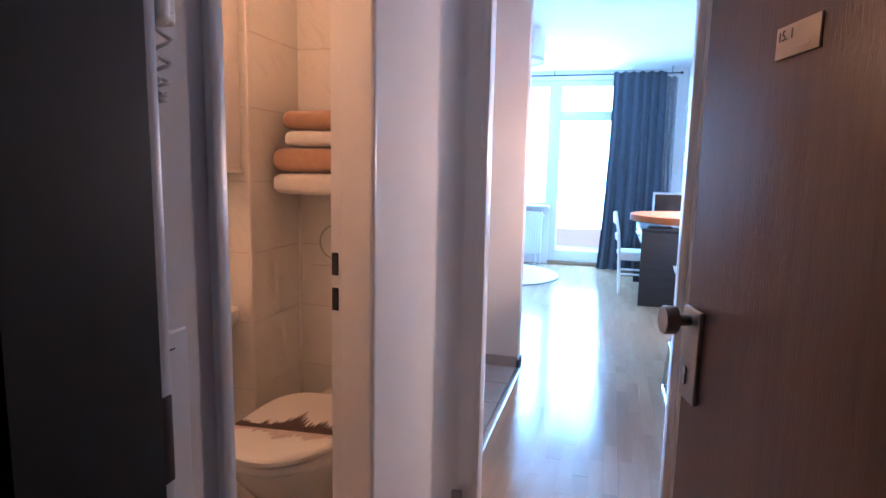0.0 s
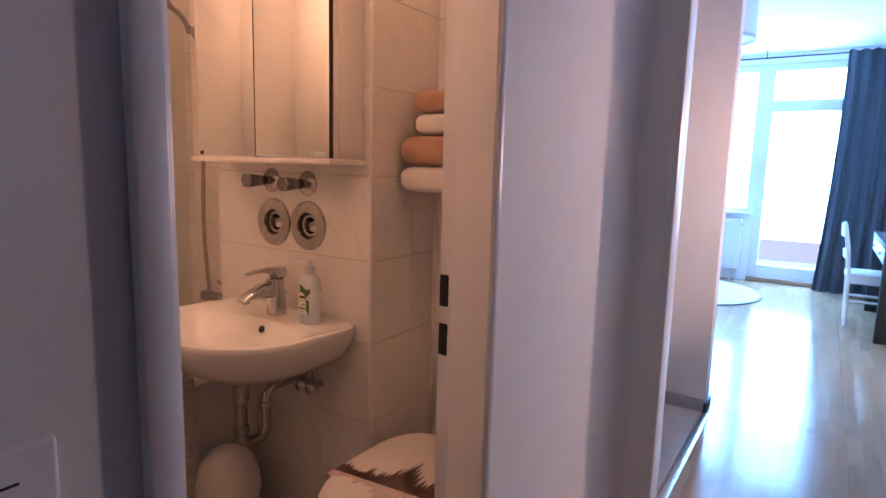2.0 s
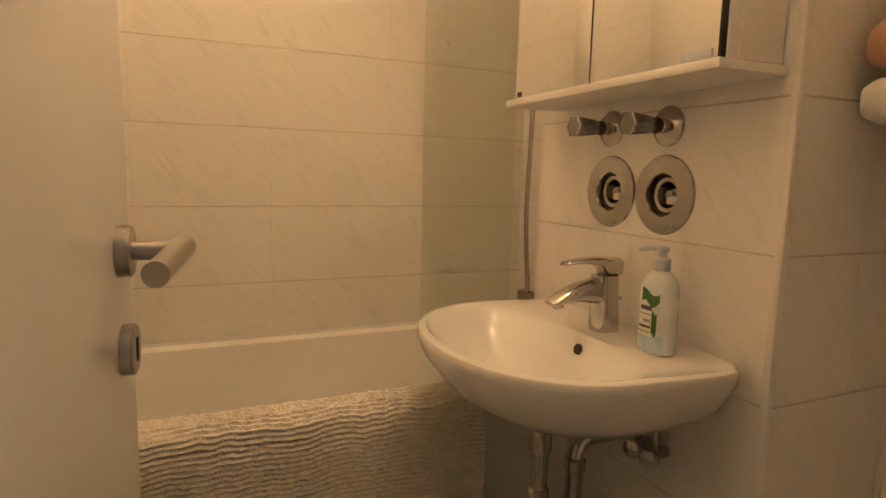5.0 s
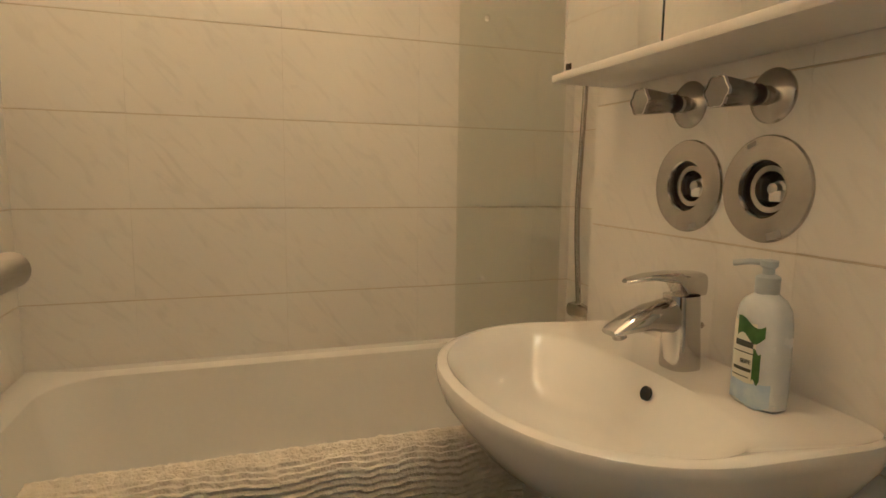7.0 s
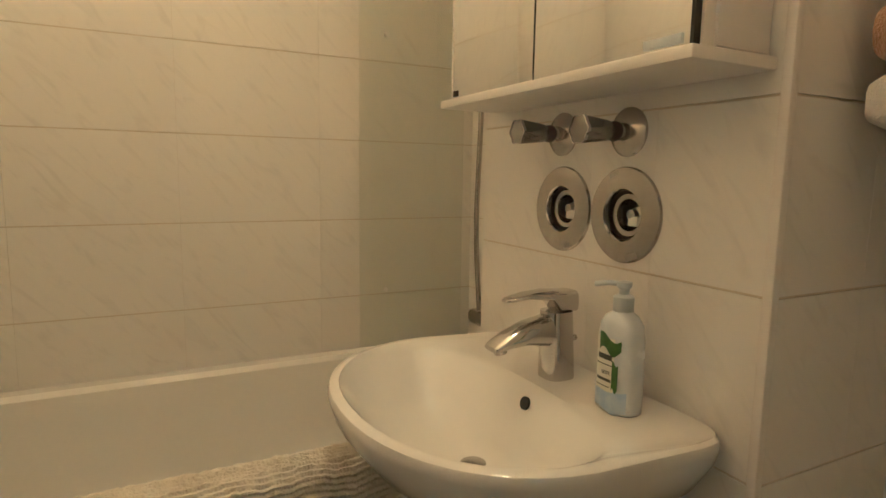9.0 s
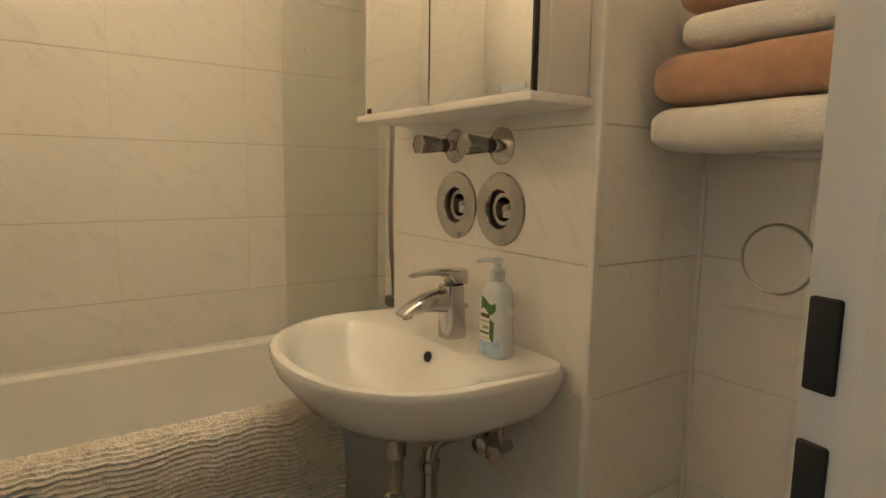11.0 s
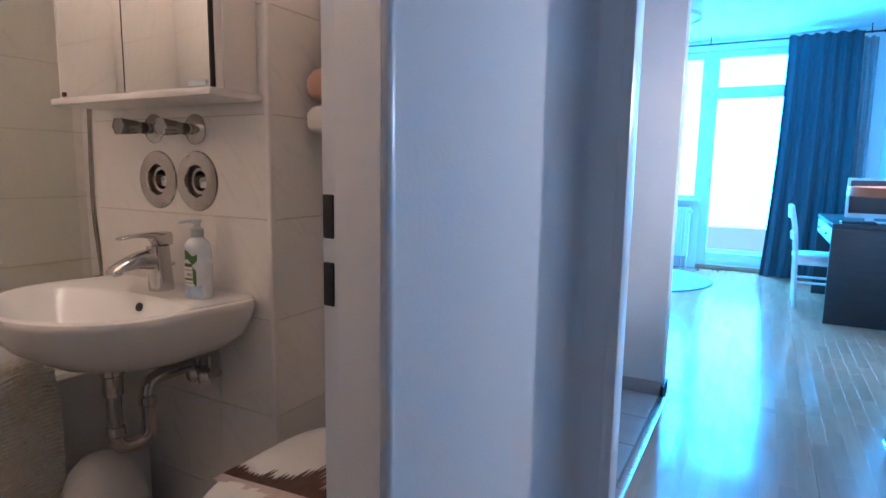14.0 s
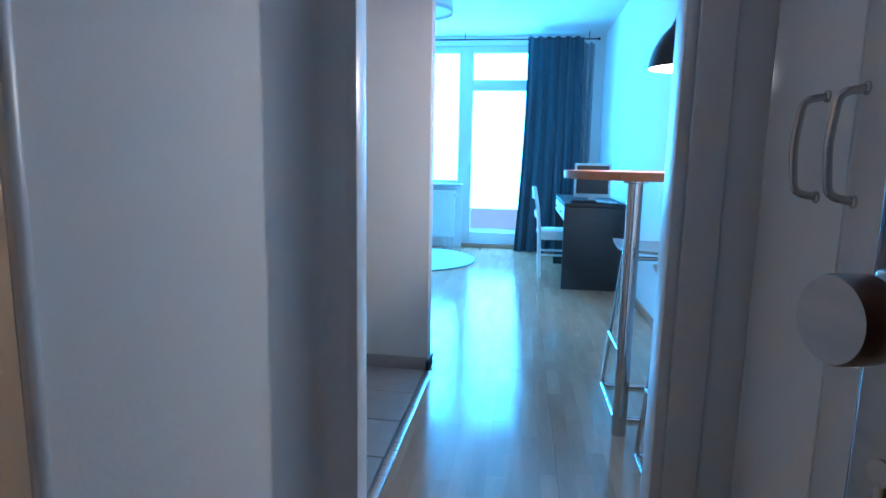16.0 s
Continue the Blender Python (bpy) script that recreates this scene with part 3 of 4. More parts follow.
def basin_tap():
    t = thing("basin_tap", "chrome single-lever tap on the washbasin", "tap", (-1.493, 1.936, 0.8315))
    loops = []
    for z, a, d in ((0, 0.027, 0.028), (0.004, 0.0275, 0.0285), (0.05, 0.026, 0.027), (0.11, 0.0245, 0.0255), (0.118, 0.024, 0.025)):
        loops.append(egg(0, -z * 0.04, a, d, d, z, 32, 3, 3))
    part("body", rings(loops), CHROME, t)
    spout = []
    for y, z, a, h in ((-0.005, 0.082, 0.0225, 0.030), (-0.03, 0.086, 0.0225, 0.027), (-0.07, 0.085, 0.0225, 0.020), (-0.105, 0.077, 0.022, 0.0135), (-0.128, 0.069, 0.0205, 0.008), (-0.136, 0.0655, 0.018, 0.004)):
        spout.append([(a * math.copysign(abs(math.cos(u)) ** 0.7, math.cos(u)), y, z + h * math.copysign(abs(math.sin(u)) ** 0.8, math.sin(u))) for u in [2 * math.pi * i / 24 for i in range(24)]])
    part("spout", rings(spout), CHROME, t)
    part("aerator", lathe([(0.011, 0), (0.011, 0.008)], 18, pose(0, -0.116, 0.056, 14, 0, 0)), DULLCH, t)
    lev = []
    for y, z, a, h in ((0.0255, 0.134, 0.020, 0.0145), (0.0235, 0.135, 0.0235, 0.0185), (-0.010, 0.136, 0.0235, 0.0185), (-0.024, 0.147, 0.0215, 0.0085), (-0.07, 0.149, 0.017, 0.0045), (-0.106, 0.1445, 0.012, 0.003), (-0.113, 0.143, 0.006, 0.0015)):
        lev.append([(a * math.copysign(abs(math.cos(u)) ** 0.5, math.cos(u)), y, z + h * math.copysign(abs(math.sin(u)) ** 0.5, math.sin(u))) for u in [2 * math.pi * i / 24 for i in range(24)]])
    part("lever", rings(lev), CHROME, t)
    part("pull_rod", join(tube([(0.0, 0.02, 0.066), (0.0, 0.036, 0.066)], 0.003), lathe([(0.004, 0), (0.007, 0.004), (0.004, 0.009)], 14, pose(0, 0.036, 0.061))), DULLCH, t)


basin_tap()


def soap_bottle():
    t = thing("soap_bottle", "pale blue and white pump soap bottle with a green label", "soap dispenser", (-1.336, 1.930, 0.8315), 4)
    def o(z, a, d):
        return egg(0, 0, a, d, d, z, 40, 2.6, 2.6)
    part("bottle", rings([o(0, 0.036, 0.022), o(0.003, 0.040, 0.025), o(0.03, 0.0415, 0.026), o(0.12, 0.0405, 0.0255), o(0.145, 0.037, 0.024), o(0.158, 0.028, 0.020), o(0.164, 0.017, 0.016), o(0.168, 0.014, 0.014)]), BOTTLE, t)
    part("collar", lathe([(0.0155, 0.166), (0.0165, 0.168), (0.0165, 0.190), (0.012, 0.193), (0.008, 0.194), (0.008, 0.205)], 28), PUMP, t, "grey screw collar")
    b = lathe([(0.009, 0.203), (0.012, 0.206), (0.012, 0.214), (0.004, 0.216)], 24)
    join(b, tube([(0, 0, 0.210), (-0.022, -0.012, 0.2105), (-0.042, -0.022, 0.206)], 0.0045, 10))
    part("pump_head", b, PUMP, t, "grey pump head")
    t.scale = (0.88, 0.95, 0.91)
    # the printed front wraps round the oval body
    def patch(name, u0, u1, z0, z1, mtl, lab="", wav=0.0, lift=0.0005):
        bb = bmesh.new()
        vs = []
        for i in range(13):
            f = i / 12
            x = u0 + (u1 - u0) * f
            y = -(0.0258 + lift) * (1 - min(abs(x) / 0.0416, 0.99) ** 2.6) ** (1 / 2.6)
            vs.append((bb.verts.new((x, y, z0 + wav * math.sin(f * 7))), bb.verts.new((x, y, z1 + wav * math.sin(f * 5 + 1)))))
        for (a, c), (d, e) in zip(vs, vs[1:]):
            bb.faces.new((a, d, e, c))
        part(name, bb, mtl, t, lab)
    patch("lower_print", -0.036, 0.034, 0.004, 0.042, BLUEL, "pale blue wavy print", 0.004)
    patch("label", -0.030, 0.012, 0.036, 0.125, LABELW, "cream front label", 0.001, 0.0008)
    patch("leaf_print", -0.022, 0.024, 0.102, 0.126, LABELG, "green leaf picture", 0.007, 0.0012)
    patch("leaf_print", 0.008, 0.020, 0.040, 0.085, LABELG, "green leaf picture", 0.004, 0.0012)
    for z, h, u0, u1 in ((0.088, 0.009, -0.024, 0.008), (0.079, 0.0016, -0.027, 0.010), (0.052, 0.005, -0.026, 0.007), (0.043, 0.0015, -0.028, 0.004)):
        patch("print_bar", u0, u1, z, z + h, INK, "", 0.0, 0.0015)
    words("SEIFE", 0.0085, pose(-0.013, -0.0275, 0.064, 90, 0, 0), INK, t)


soap_bottle()


def wall_plate(x, z, r, worn):
    t = thing("wall_rosette", "round chrome wall plate with an open dark centre", "wall plate", (x, 2.0, z), 0, "round plates over the washbasin")
    m = pose(0, 0, 0, 90, 0, 0)
    part("plate", lathe([(r, 0), (r, 0.002), (r - 0.002, 0.0045), (0.050, 0.0075), (0.0425, 0.0075), (0.0405, 0.005), (0.0405, -0.004)], 56, m, False, False), DULLCH, t)
    part("recess", lathe([(0.0402, -0.003), (0.0402, -0.044), (0.001, -0.044)], 40, m, False, False), RECESS, t, "dark hole in the wall")
    part("inner_ring", lathe([(0.0362, -0.043), (0.0362, -0.010), (0.0345, -0.007), (0.0265, -0.008), (0.025, -0.011), (0.025, -0.043)], 40, m, False, False), DULLCH, t, "worn metal ring")
    part("spindle", lathe([(0.0125, -0.043), (0.0125, -0.024), (0.009, -0.022), (0.009, -0.012), (0.006, -0.010)], 24, m), STEEL, t, "worn metal spindle")
    part("stop_clip", box(-0.004, 0.017, 0.010, 0.020, -0.018, -0.002, 0.002), PLW, t, "pale plastic clip")
    for a, k in worn:
        u = radians(a)
        part("worn_patch", moved(box(-0.011 * k, 0.011 * k, -0.0066, -0.0050, -0.006 * k, 0.004 * k, 0.0007), pose((r - 0.008) * math.cos(u), 0.0007, (r - 0.008) * math.sin(u), 0, 90 - a, 0)), STEEL, t, "worn bare patch on the rim")


wall_plate(-1.573, 1.118, 0.078, [(-72, 0.8)])
wall_plate(-1.415, 1.117, 0.078, [(112, 0.8), (-70, 1.1)])


def valve(x, z):
    t = thing("wall_valve", "chrome wall valve with a fluted handle", "valve", (x, 2.0, z), 0, "valves over the washbasin")
    m = pose(0, 0, 0, 90, 0, 0)
    part("rosette", lathe([(0.039, 0), (0.039, 0.003), (0.034, 0.008), (0.014, 0.012), (0.013, 0.03), (0.01, 0.045)], 36, m, False), DULLCH, t)
    def lobed(y, k, deep):
        return [(k * (1 + deep * math.cos(6 * u)) * math.cos(u), -y, k * (1 + deep * math.cos(6 * u)) * math.sin(u)) for u in [2 * math.pi * i / 60 for i in range(60)]]
    part("neck", lathe([(0.0135, 0.026), (0.0155, 0.030), (0.0155, 0.036), (0.0135, 0.040), (0.0135, 0.046)], 28, m), BROWNPL, t, "dark grooved neck")
    part("handle", rings([lobed(0.044, 0.0145, 0.0), lobed(0.050, 0.0165, 0.03), lobed(0.070, 0.0185, 0.06), lobed(0.100, 0.0215, 0.07), lobed(0.1025, 0.0205, 0.07)]), HANDLE, t, "fluted grey handle")
    part("cap_rim", rings([lobed(0.0985, 0.0219, 0.07), lobed(0.1035, 0.0219, 0.07), lobed(0.1040, 0.0205, 0.07), lobed(0.1020, 0.0202, 0.07)], False, False), CHROME, t, "bright chrome rim")

valve(-1.580, 1.254)
valve(-1.415, 1.249)


def mirror_cabinet():
    t = thing("mirror_cabinet", "white bathroom cabinet with two mirror doors over the washbasin", "mirror cabinet")
    x0, x1, y0, z0, z1 = -1.782, -1.187, 1.868, 1.325, 1.93
    part("carcass", box(x0, x1, y0 + 0.012, 1.998, z0, z1, 0.002), MELA, t)
    part("side_panel", box(x1 - 0.001, x1 + 0.004, y0 + 0.03, 1.99, z0 + 0.003, z1, 0.001), MELA, t)
    part("shelf_ledge", box(x0 - 0.008, x1 + 0.012, y0 - 0.018, 1.9985, z0 - 0.016, z0, 0.003), MELA, t, "white ledge under the doors")
    for a, c in ((x0 + 0.012, -1.4995), (-1.4945, x1 - 0.008)):
        part("mirror_door", box(a, c, y0, y0 + 0.006, z0 + 0.004, z1, 0.001), MIRROR, t, "frameless mirror door")
    # Black strip behind the gap, as painted shade between the doors.
    part("seam", box(-1.500, -1.494, y0 + 0.004, y0 + 0.012, z0 + 0.002, z1), BLACK, t, "black strip for the shade between the doors")
    part("edge_strip", box(x1 - 0.0078, x1 - 0.004, y0 + 0.001, y0 + 0.0118, z0 + 0.002, z1), BLACK, t, "dark edge of the mirror")
    part("edge_strip", box(x0 + 0.001, x0 + 0.011, y0 + 0.003, y0 + 0.0118, z0 + 0.002, z1), MELA, t)
    part("door_pull", box(-1.262, -1.204, y0 - 0.004, y0 - 0.0005, z0 + 0.006, z0 + 0.018, 0.001), PUMP, t, "clear plastic pull")
    part("door_pull", box(x0 + 0.018, x0 + 0.024, y0 - 0.003, y0 - 0.0005, z0 + 0.006, z0 + 0.018, 0.001), BROWNPL, t, "dark plastic catch")


mirror_cabinet()


def siphon():
    t = thing("sink_trap", "dull chrome bottle trap and valve under the washbasin", "drain trap")
    x, y, z = -1.482, 1.785, 0.454
    part("nut", lathe([(0.021, 0.595), (0.0235, 0.60), (0.0235, 0.645), (0.028, 0.650), (0.028, 0.668), (0.02, 0.675)], 24, Matrix.Translation((x, y, 0))), DULLCH, t)
    part("pipe", tube(bend([(x, y, 0.61), (x, y, z), (x + 0.012, y + 0.080, z), (x + 0.012, y + 0.080, 0.612), (x + 0.02, 1.998, 0.618)], 0.040, 8), 0.0180, 16), DULLCH, t, "bent chrome pipe")
    for a, c, h in ((0.0, 0.0, 0.505), (0.012, 0.080, 0.56)):
        part("coupling", lathe([(0.018, -0.016), (0.0225, -0.012), (0.0225, 0.010), (0.018, 0.014)], 20, Matrix.Translation((x + a, y + c, h))), DULLCH, t)
    part("wall_flange", lathe([(0.03, 0), (0.028, 0.005), (0.018, 0.010)], 24, pose(x + 0.02, 2.0, 0.618, 90, 0, 0)), DULLCH, t)
    for dx in (0.075, 0.12):
        v = part("angle_valve", tube([(x + dx, 2.0, 0.612), (x + dx, 1.955, 0.612)], 0.012), DULLCH, t, "chrome angle valve")
        part("valve_knob", lathe([(0.014, 0), (0.019, 0.003), (0.019, 0.016), (0.015, 0.019)], 20, pose(x + dx + 0.006, 1.957, 0.612, 90, 0, 24)), DULLCH, v)
        part("valve_outlet", tube([(x + dx, 1.972, 0.612), (x + dx, 1.972, 0.665)], 0.007, 10), DULLCH, v)

siphon()


def swing_bin():
    t = thing("waste_bin", "small white plastic swing-lid bin on the bathroom floor", "waste bin", (-1.577, 1.80, BF))
    t.scale = (1.03, 1.03, 1.18)
    part("body", lathe([(0.075, 0), (0.08, 0.006), (0.096, 0.175), (0.097, 0.18)], 32), PLW, t)
    part("lid", lathe([(0.099, 0.176), (0.099, 0.19), (0.092, 0.225), (0.075, 0.262), (0.05, 0.286), (0.02, 0.297), (0.004, 0.2985)], 32), PLW, t, "domed white lid")
    part("flap_edge", tube([(0.045 * math.cos(a), -0.02 + 0.062 * math.sin(a), 0.285 - 0.5 * (0.045 * math.cos(a)) ** 2 / 0.1 - 0.62 * (-0.02 + 0.062 * math.sin(a)) ** 2 / 0.1) for a in [2 * math.pi * i / 30 for i in range(30)]], 0.0015, 6, True), GREYPL, t, "thin line round the flap")


swing_bin()


def toilet():
    t = thing("toilet", "white ceramic toilet with a closed printed lid", "toilet", (-0.905, 1.86, BF))
    z = 0.40

    def o(zz, a, f, bk, oy=0.0):
        return egg(0, oy, a, f, bk, zz, 48, 2.1, 3.2)
    part("bowl", rings([o(0, 0.11, 0.13, 0.2, 0.06), o(0.06, 0.11, 0.12, 0.2, 0.06), o(0.16, 0.12, 0.13, 0.22, 0.04), o(0.27, 0.155, 0.185, 0.24, 0.01), o(0.35, 0.175, 0.242, 0.25), o(0.388, 0.180, 0.252, 0.26), o(0.395, 0.176, 0.248, 0.258)]), CERAM, t)
    part("spacer", box(-0.14, 0.14, 0.2, 0.475, 0.12, 0.38, 0.02, 3), CERAM, t)
    part("seat", rings([o(0.397, 0.178, 0.25, 0.24), o(0.400, 0.184, 0.258, 0.245), o(0.416, 0.184, 0.258, 0.245), o(0.42, 0.18, 0.253, 0.242)]), PLW, t, "white toilet seat")
    lid = part("lid", rings([o(0.424, 0.180, 0.255, 0.244), o(0.428, 0.187, 0.263, 0.250), o(0.440, 0.187, 0.263, 0.250), o(0.447, 0.181, 0.256, 0.245), o(0.450, 0.165, 0.235, 0.225), o(0.451, 0.12, 0.18, 0.17)]), PLW, t, "white lid with a dark city skyline print")
    # skyline print: towers of seeded heights on one slanting base line, with a paler mirror image below
    rnd = random.Random(5)
    b, c = bmesh.new(), bmesh.new()
    def strip(bb, pts, zz):
        bb.faces.new([bb.verts.new((x, y, zz)) for x, y in pts])
    x = -0.176
    while x < 0.172:
        w = rnd.uniform(0.005, 0.014)
        base = -0.085 + 0.10 * (x + 0.18)
        tall = 0.026 + 0.045 * rnd.random()
        near = math.exp(-((x + 0.005) / 0.035) ** 2)
        tall += 0.11 * near * (0.5 + 0.5 * rnd.random()) + 0.09 * math.exp(-((x - 0.085) / 0.03) ** 2) * rnd.random()
        lim = abs(x + w / 2) / 0.178
        y1 = base + tall * (1 - 0.4 * lim)
        strip(b, [(x, base), (x + w, base), (x + w, base + 0.6 * (y1 - base)), (x + w * 0.55, y1), (x + w * 0.4, y1), (x, base + 0.55 * (y1 - base))], 0.4522)
        strip(c, [(x, base - 0.006), (x, base - 0.006 - 0.5 * tall), (x + w, base - 0.006 - 0.4 * tall), (x + w, base - 0.006)], 0.4522)
        x += w
    strip(b, [(-0.176, -0.093), (0.174, -0.058), (0.174, -0.048), (-0.176, -0.083)], 0.4526)
    part("skyline_print", b, PRINT, lid, "dark brown skyline silhouette")
    part("mirror_print", c, PRINTL, lid, "faded mirrored skyline")


toilet()


def flush_plate():
    t = thing("flush_button", "thin round ring of a flush button in the tiled wall", "flush plate", (-1.0, 2.33, 1.04))
    part("ring", tube([(0.066 * math.cos(a), -0.002, 0.066 * math.sin(a)) for a in [2 * math.pi * i / 40 for i in range(40)]], 0.0025, 6, True), STEEL, t)
    part("disc", lathe([(0.064, 0), (0.062, 0.003)], 40, pose(0, 0, 0, 90, 0, 0)), PLW, t, "cream disc")
    part("ledge", box(-0.105, 0.105, -0.006, 0, -0.103, -0.094, 0.001), MELA, t, "thin ledge below the button")


flush_plate()


def towel_stack():
    tagged(part("towel_shelf", box(-0.98, -0.64, 2.18, 2.328, 1.226, 1.235, 0.003), PLW), "thin white shelf under folded towels", "shelf")
    z = 1.235
    for k, (h, mtl, x0, name) in enumerate(((0.077, TOWELW, -1.142, "white"), (0.088, TOWELB, -1.144, "tan brown"), (0.060, TOWELW, -1.098, "white"), (0.070, TOWELB, -1.108, "tan brown"))):
        t = thing("folded_towel", f"folded {name} terry towel in a stack", "towel", (0, 0, 0), 0, "stack of folded towels")
        loops = []
        n, y0, y1 = 30, 2.085 + 0.006 * k, 2.32
        for i in range(n + 1):
            x = x0 + (-0.655 - x0) * i / n
            e = min(1, math.sqrt(max(0.0, 1 - (1 - min((i / n) / 0.11, 1)) ** 2)) + 0.02) * min(1, math.sqrt(max(0.0, 1 - (1 - min((1 - i / n) / 0.08, 1)) ** 2)) + 0.02)
            ring_ = []
            for j in range(28):
                u = 2 * math.pi * j / 28
                cy = (y0 + y1) / 2 + ((y1 - y0) / 2) * e ** 0.3 * math.copysign(abs(math.cos(u)) ** 0.35, math.cos(u))
                cz = z + h / 2 + (h / 2) * e * math.copysign(abs(math.sin(u)) ** 0.55, math.sin(u))
                wob = 0.004 * noise.noise(Vector((x * 14, cy * 14, cz * 40 + k)))
                ring_.append((x, cy + wob, cz + (wob if math.sin(u) > 0.3 else 0)))
            loops.append(ring_)
        part("fold", rings(loops), mtl, t)
        z += h + 0.001


towel_stack()


def bath_door():
    t = thing("door_1", "white bathroom door standing open into the room", "door", (-0.640, 1.030, BF + 0.01), 174.5, kind="structure")
    part("leaf", box(0, 0.605, 0.0, 0.04, 0, 1.94, 0.003), DOORW, t)
    # lever on the side that faces the washbasin (local -y after the turn)
    def set_(zc, lever):
        r = lathe([(0.026, 0), (0.026, 0.010), (0.024, 0.012)], 32, pose(0.553, 0.0, zc, 90, 0, 0))
        p = part("rosette", r, STEEL, t, "round brushed steel rosette")
        if lever:
            part("stem", tube([(0.553, -0.006, zc), (0.553, -0.054, zc)], 0.0095, 16), STEEL, t, "brushed steel stem")
            part("lever", tube([(0.568, -0.0575, zc + 0.002), (0.566, -0.0573, zc + 0.002), (0.458, -0.0465, zc - 0.008), (0.456, -0.0463, zc - 0.008)], 0.0118, 20), STEEL, t, "brushed steel lever")
        else:
            # The keyhole is a raised black slip, its inner shade as colour.
            part("keyhole", box(0.549, 0.557, -0.0135, -0.0115, zc - 0.012, zc + 0.012, 0.001), BLACK, t, "black slip for the shade in the keyhole")
    set_(1.055 - BF, True)
    set_(0.955 - BF, False)


bath_door()


def cabinet_lamp():
    t = thing("cabinet_lamp", "slim white lamp bar on the mirror cabinet, lit", "wall lamp")
    part("housing", box(-1.75, -1.22, 1.83, 1.95, 1.932, 2.13, 0.006), PLW, t)
    part("tube", tube([(-1.72, 1.818, 2.06), (-1.25, 1.818, 2.06)], 0.012), BULBW, t, "glowing lamp tube")


cabinet_lamp()

# ---- hall: things ----


def entrance_door():
    """Leaf hinged beside the cupboard and swung in; its outer face looks to the bathroom side."""
    t = thing("door_2", "dark brown veneered entrance door standing open", "door", (0.392, 0.705, 0.02), 14.8, kind="structure")
    w = 0.777
    part("leaf", box(0.0, 0.038, 0.0, w, 0, 2.0, 0.002), WOODDK, t)
    part("rebate", box(0.038, 0.05, 0.0, w + 0.012, 0, 2.0, 0.002), FRAMEW, t, "pale inner edge of the leaf")
    part("escutcheon", box(-0.010, 0.0, w - 0.080, w - 0.010, 0.888, 1.068, 0.004, 3), STEEL, t, "brushed steel door plate")
    y, z = w - 0.038, 1.043
    m = pose(0, y, z, 0, -90, 0)
    part("knob", lathe([(0.011, 0.006), (0.011, 0.034), (0.0255, 0.036), (0.027, 0.039), (0.027, 0.058), (0.0255, 0.061)], 40, m), STEEL, t, "round brushed steel knob")
    part("lock_cylinder", join(lathe([(0.0085, 0.008), (0.0085, 0.014)], 20, pose(0, y, 0.945, 0, -90, 0)), box(-0.014, -0.008, y - 0.0045, y + 0.0045, 0.918, 0.942, 0.002)), DULLCH, t, "metal lock cylinder")
    s = part("door_sign", box(-0.004, -0.0005, 0.432, 0.535, 1.480, 1.524, 0.001), SIGN, t, "beige number sign")
    turn = Matrix(((0, 0, -1, -0.0046), (-1, 0, 0, 0.530), (0, 1, 0, 1.504), (0, 0, 0, 1)))
    words("15. 1", 0.02, turn, INK, s)
    part("print_bar", box(-0.0046, -0.004, 0.452, 0.497, 1.489, 1.494), PRINTL, s, "faint printed line")


entrance_door()


def hall_cupboard():
    t = thing("hall_cupboard", "tall white lacquered built-in cupboard with bow handles", "cupboard")
    part("carcass", box(0.442, 0.978, 1.10, 2.245, 0.0, 2.5), MELA, t)
    for y0, y1, hy in ((1.945, 2.235, 2.02), (1.52, 1.941, 1.918), (1.105, 1.516, 1.2)):
        d = part("cupboard_door", box(0.42, 0.44, y0, y1, 0.06, 2.46, 0.003), GLOSSW, t, "glossy white door")
        if hy > 1.5:
            h = bend([(0.419, hy, 1.256), (0.385, hy, 1.250), (0.378, hy, 1.18), (0.385, hy, 1.110), (0.419, hy, 1.104)], 0.02, 4)
            b = tube(h, 0.006, 12)
            part("bow_handle", b, DULLCH, d, "chrome bow handle")
            for z in (1.256, 1.104):
                part("handle_foot", lathe([(0.0095, 0), (0.0095, 0.003), (0.007, 0.005)], 18, pose(0.42, hy, z, 0, -90, 0)), DULLCH, d)
    part("plinth", box(0.43, 0.44, 1.105, 2.235, 0, 0.056), MELA, t)


hall_cupboard()


def intercom():
    t = thing("intercom_phone", "white wall intercom handset with a coiled cord", "intercom", (-0.51, 0.842, 0))
    part("housing", box(0.0, 0.03, -0.045, 0.035, 1.50, 1.72, 0.008, 3), PLW, t)
    part("handset", box(0.03, 0.06, -0.04, -0.005, 1.49, 1.73, 0.012, 3), PLW, t)
    pts = []
    for i in range(180):
        a = i * 0.55
        f = i / 179
        z = 1.60 - 0.19 * math.sin(math.pi * min(f * 1.02, 1)) 
        pts.append((0.02 + 0.009 * math.cos(a), -0.02 + 0.05 * f + 0.009 * math.sin(a), z))
    part("coiled_cord", tube(pts, 0.0024, 6), PLW, t, "coiled white cord")


intercom()
t = thing("meter_panel", "flat white meter cover on the hall wall", "wall panel")
part("cover", box(-0.51, -0.499, 0.72, 0.893, 0.62, 1.122, 0.004, 3), FRAMEW, t)
part("slot", box(-0.4995, -0.4986, 0.722, 0.868, 1.0965, 1.0985), BLACK, t, "thin dark slot")

# ---- living room: things ----


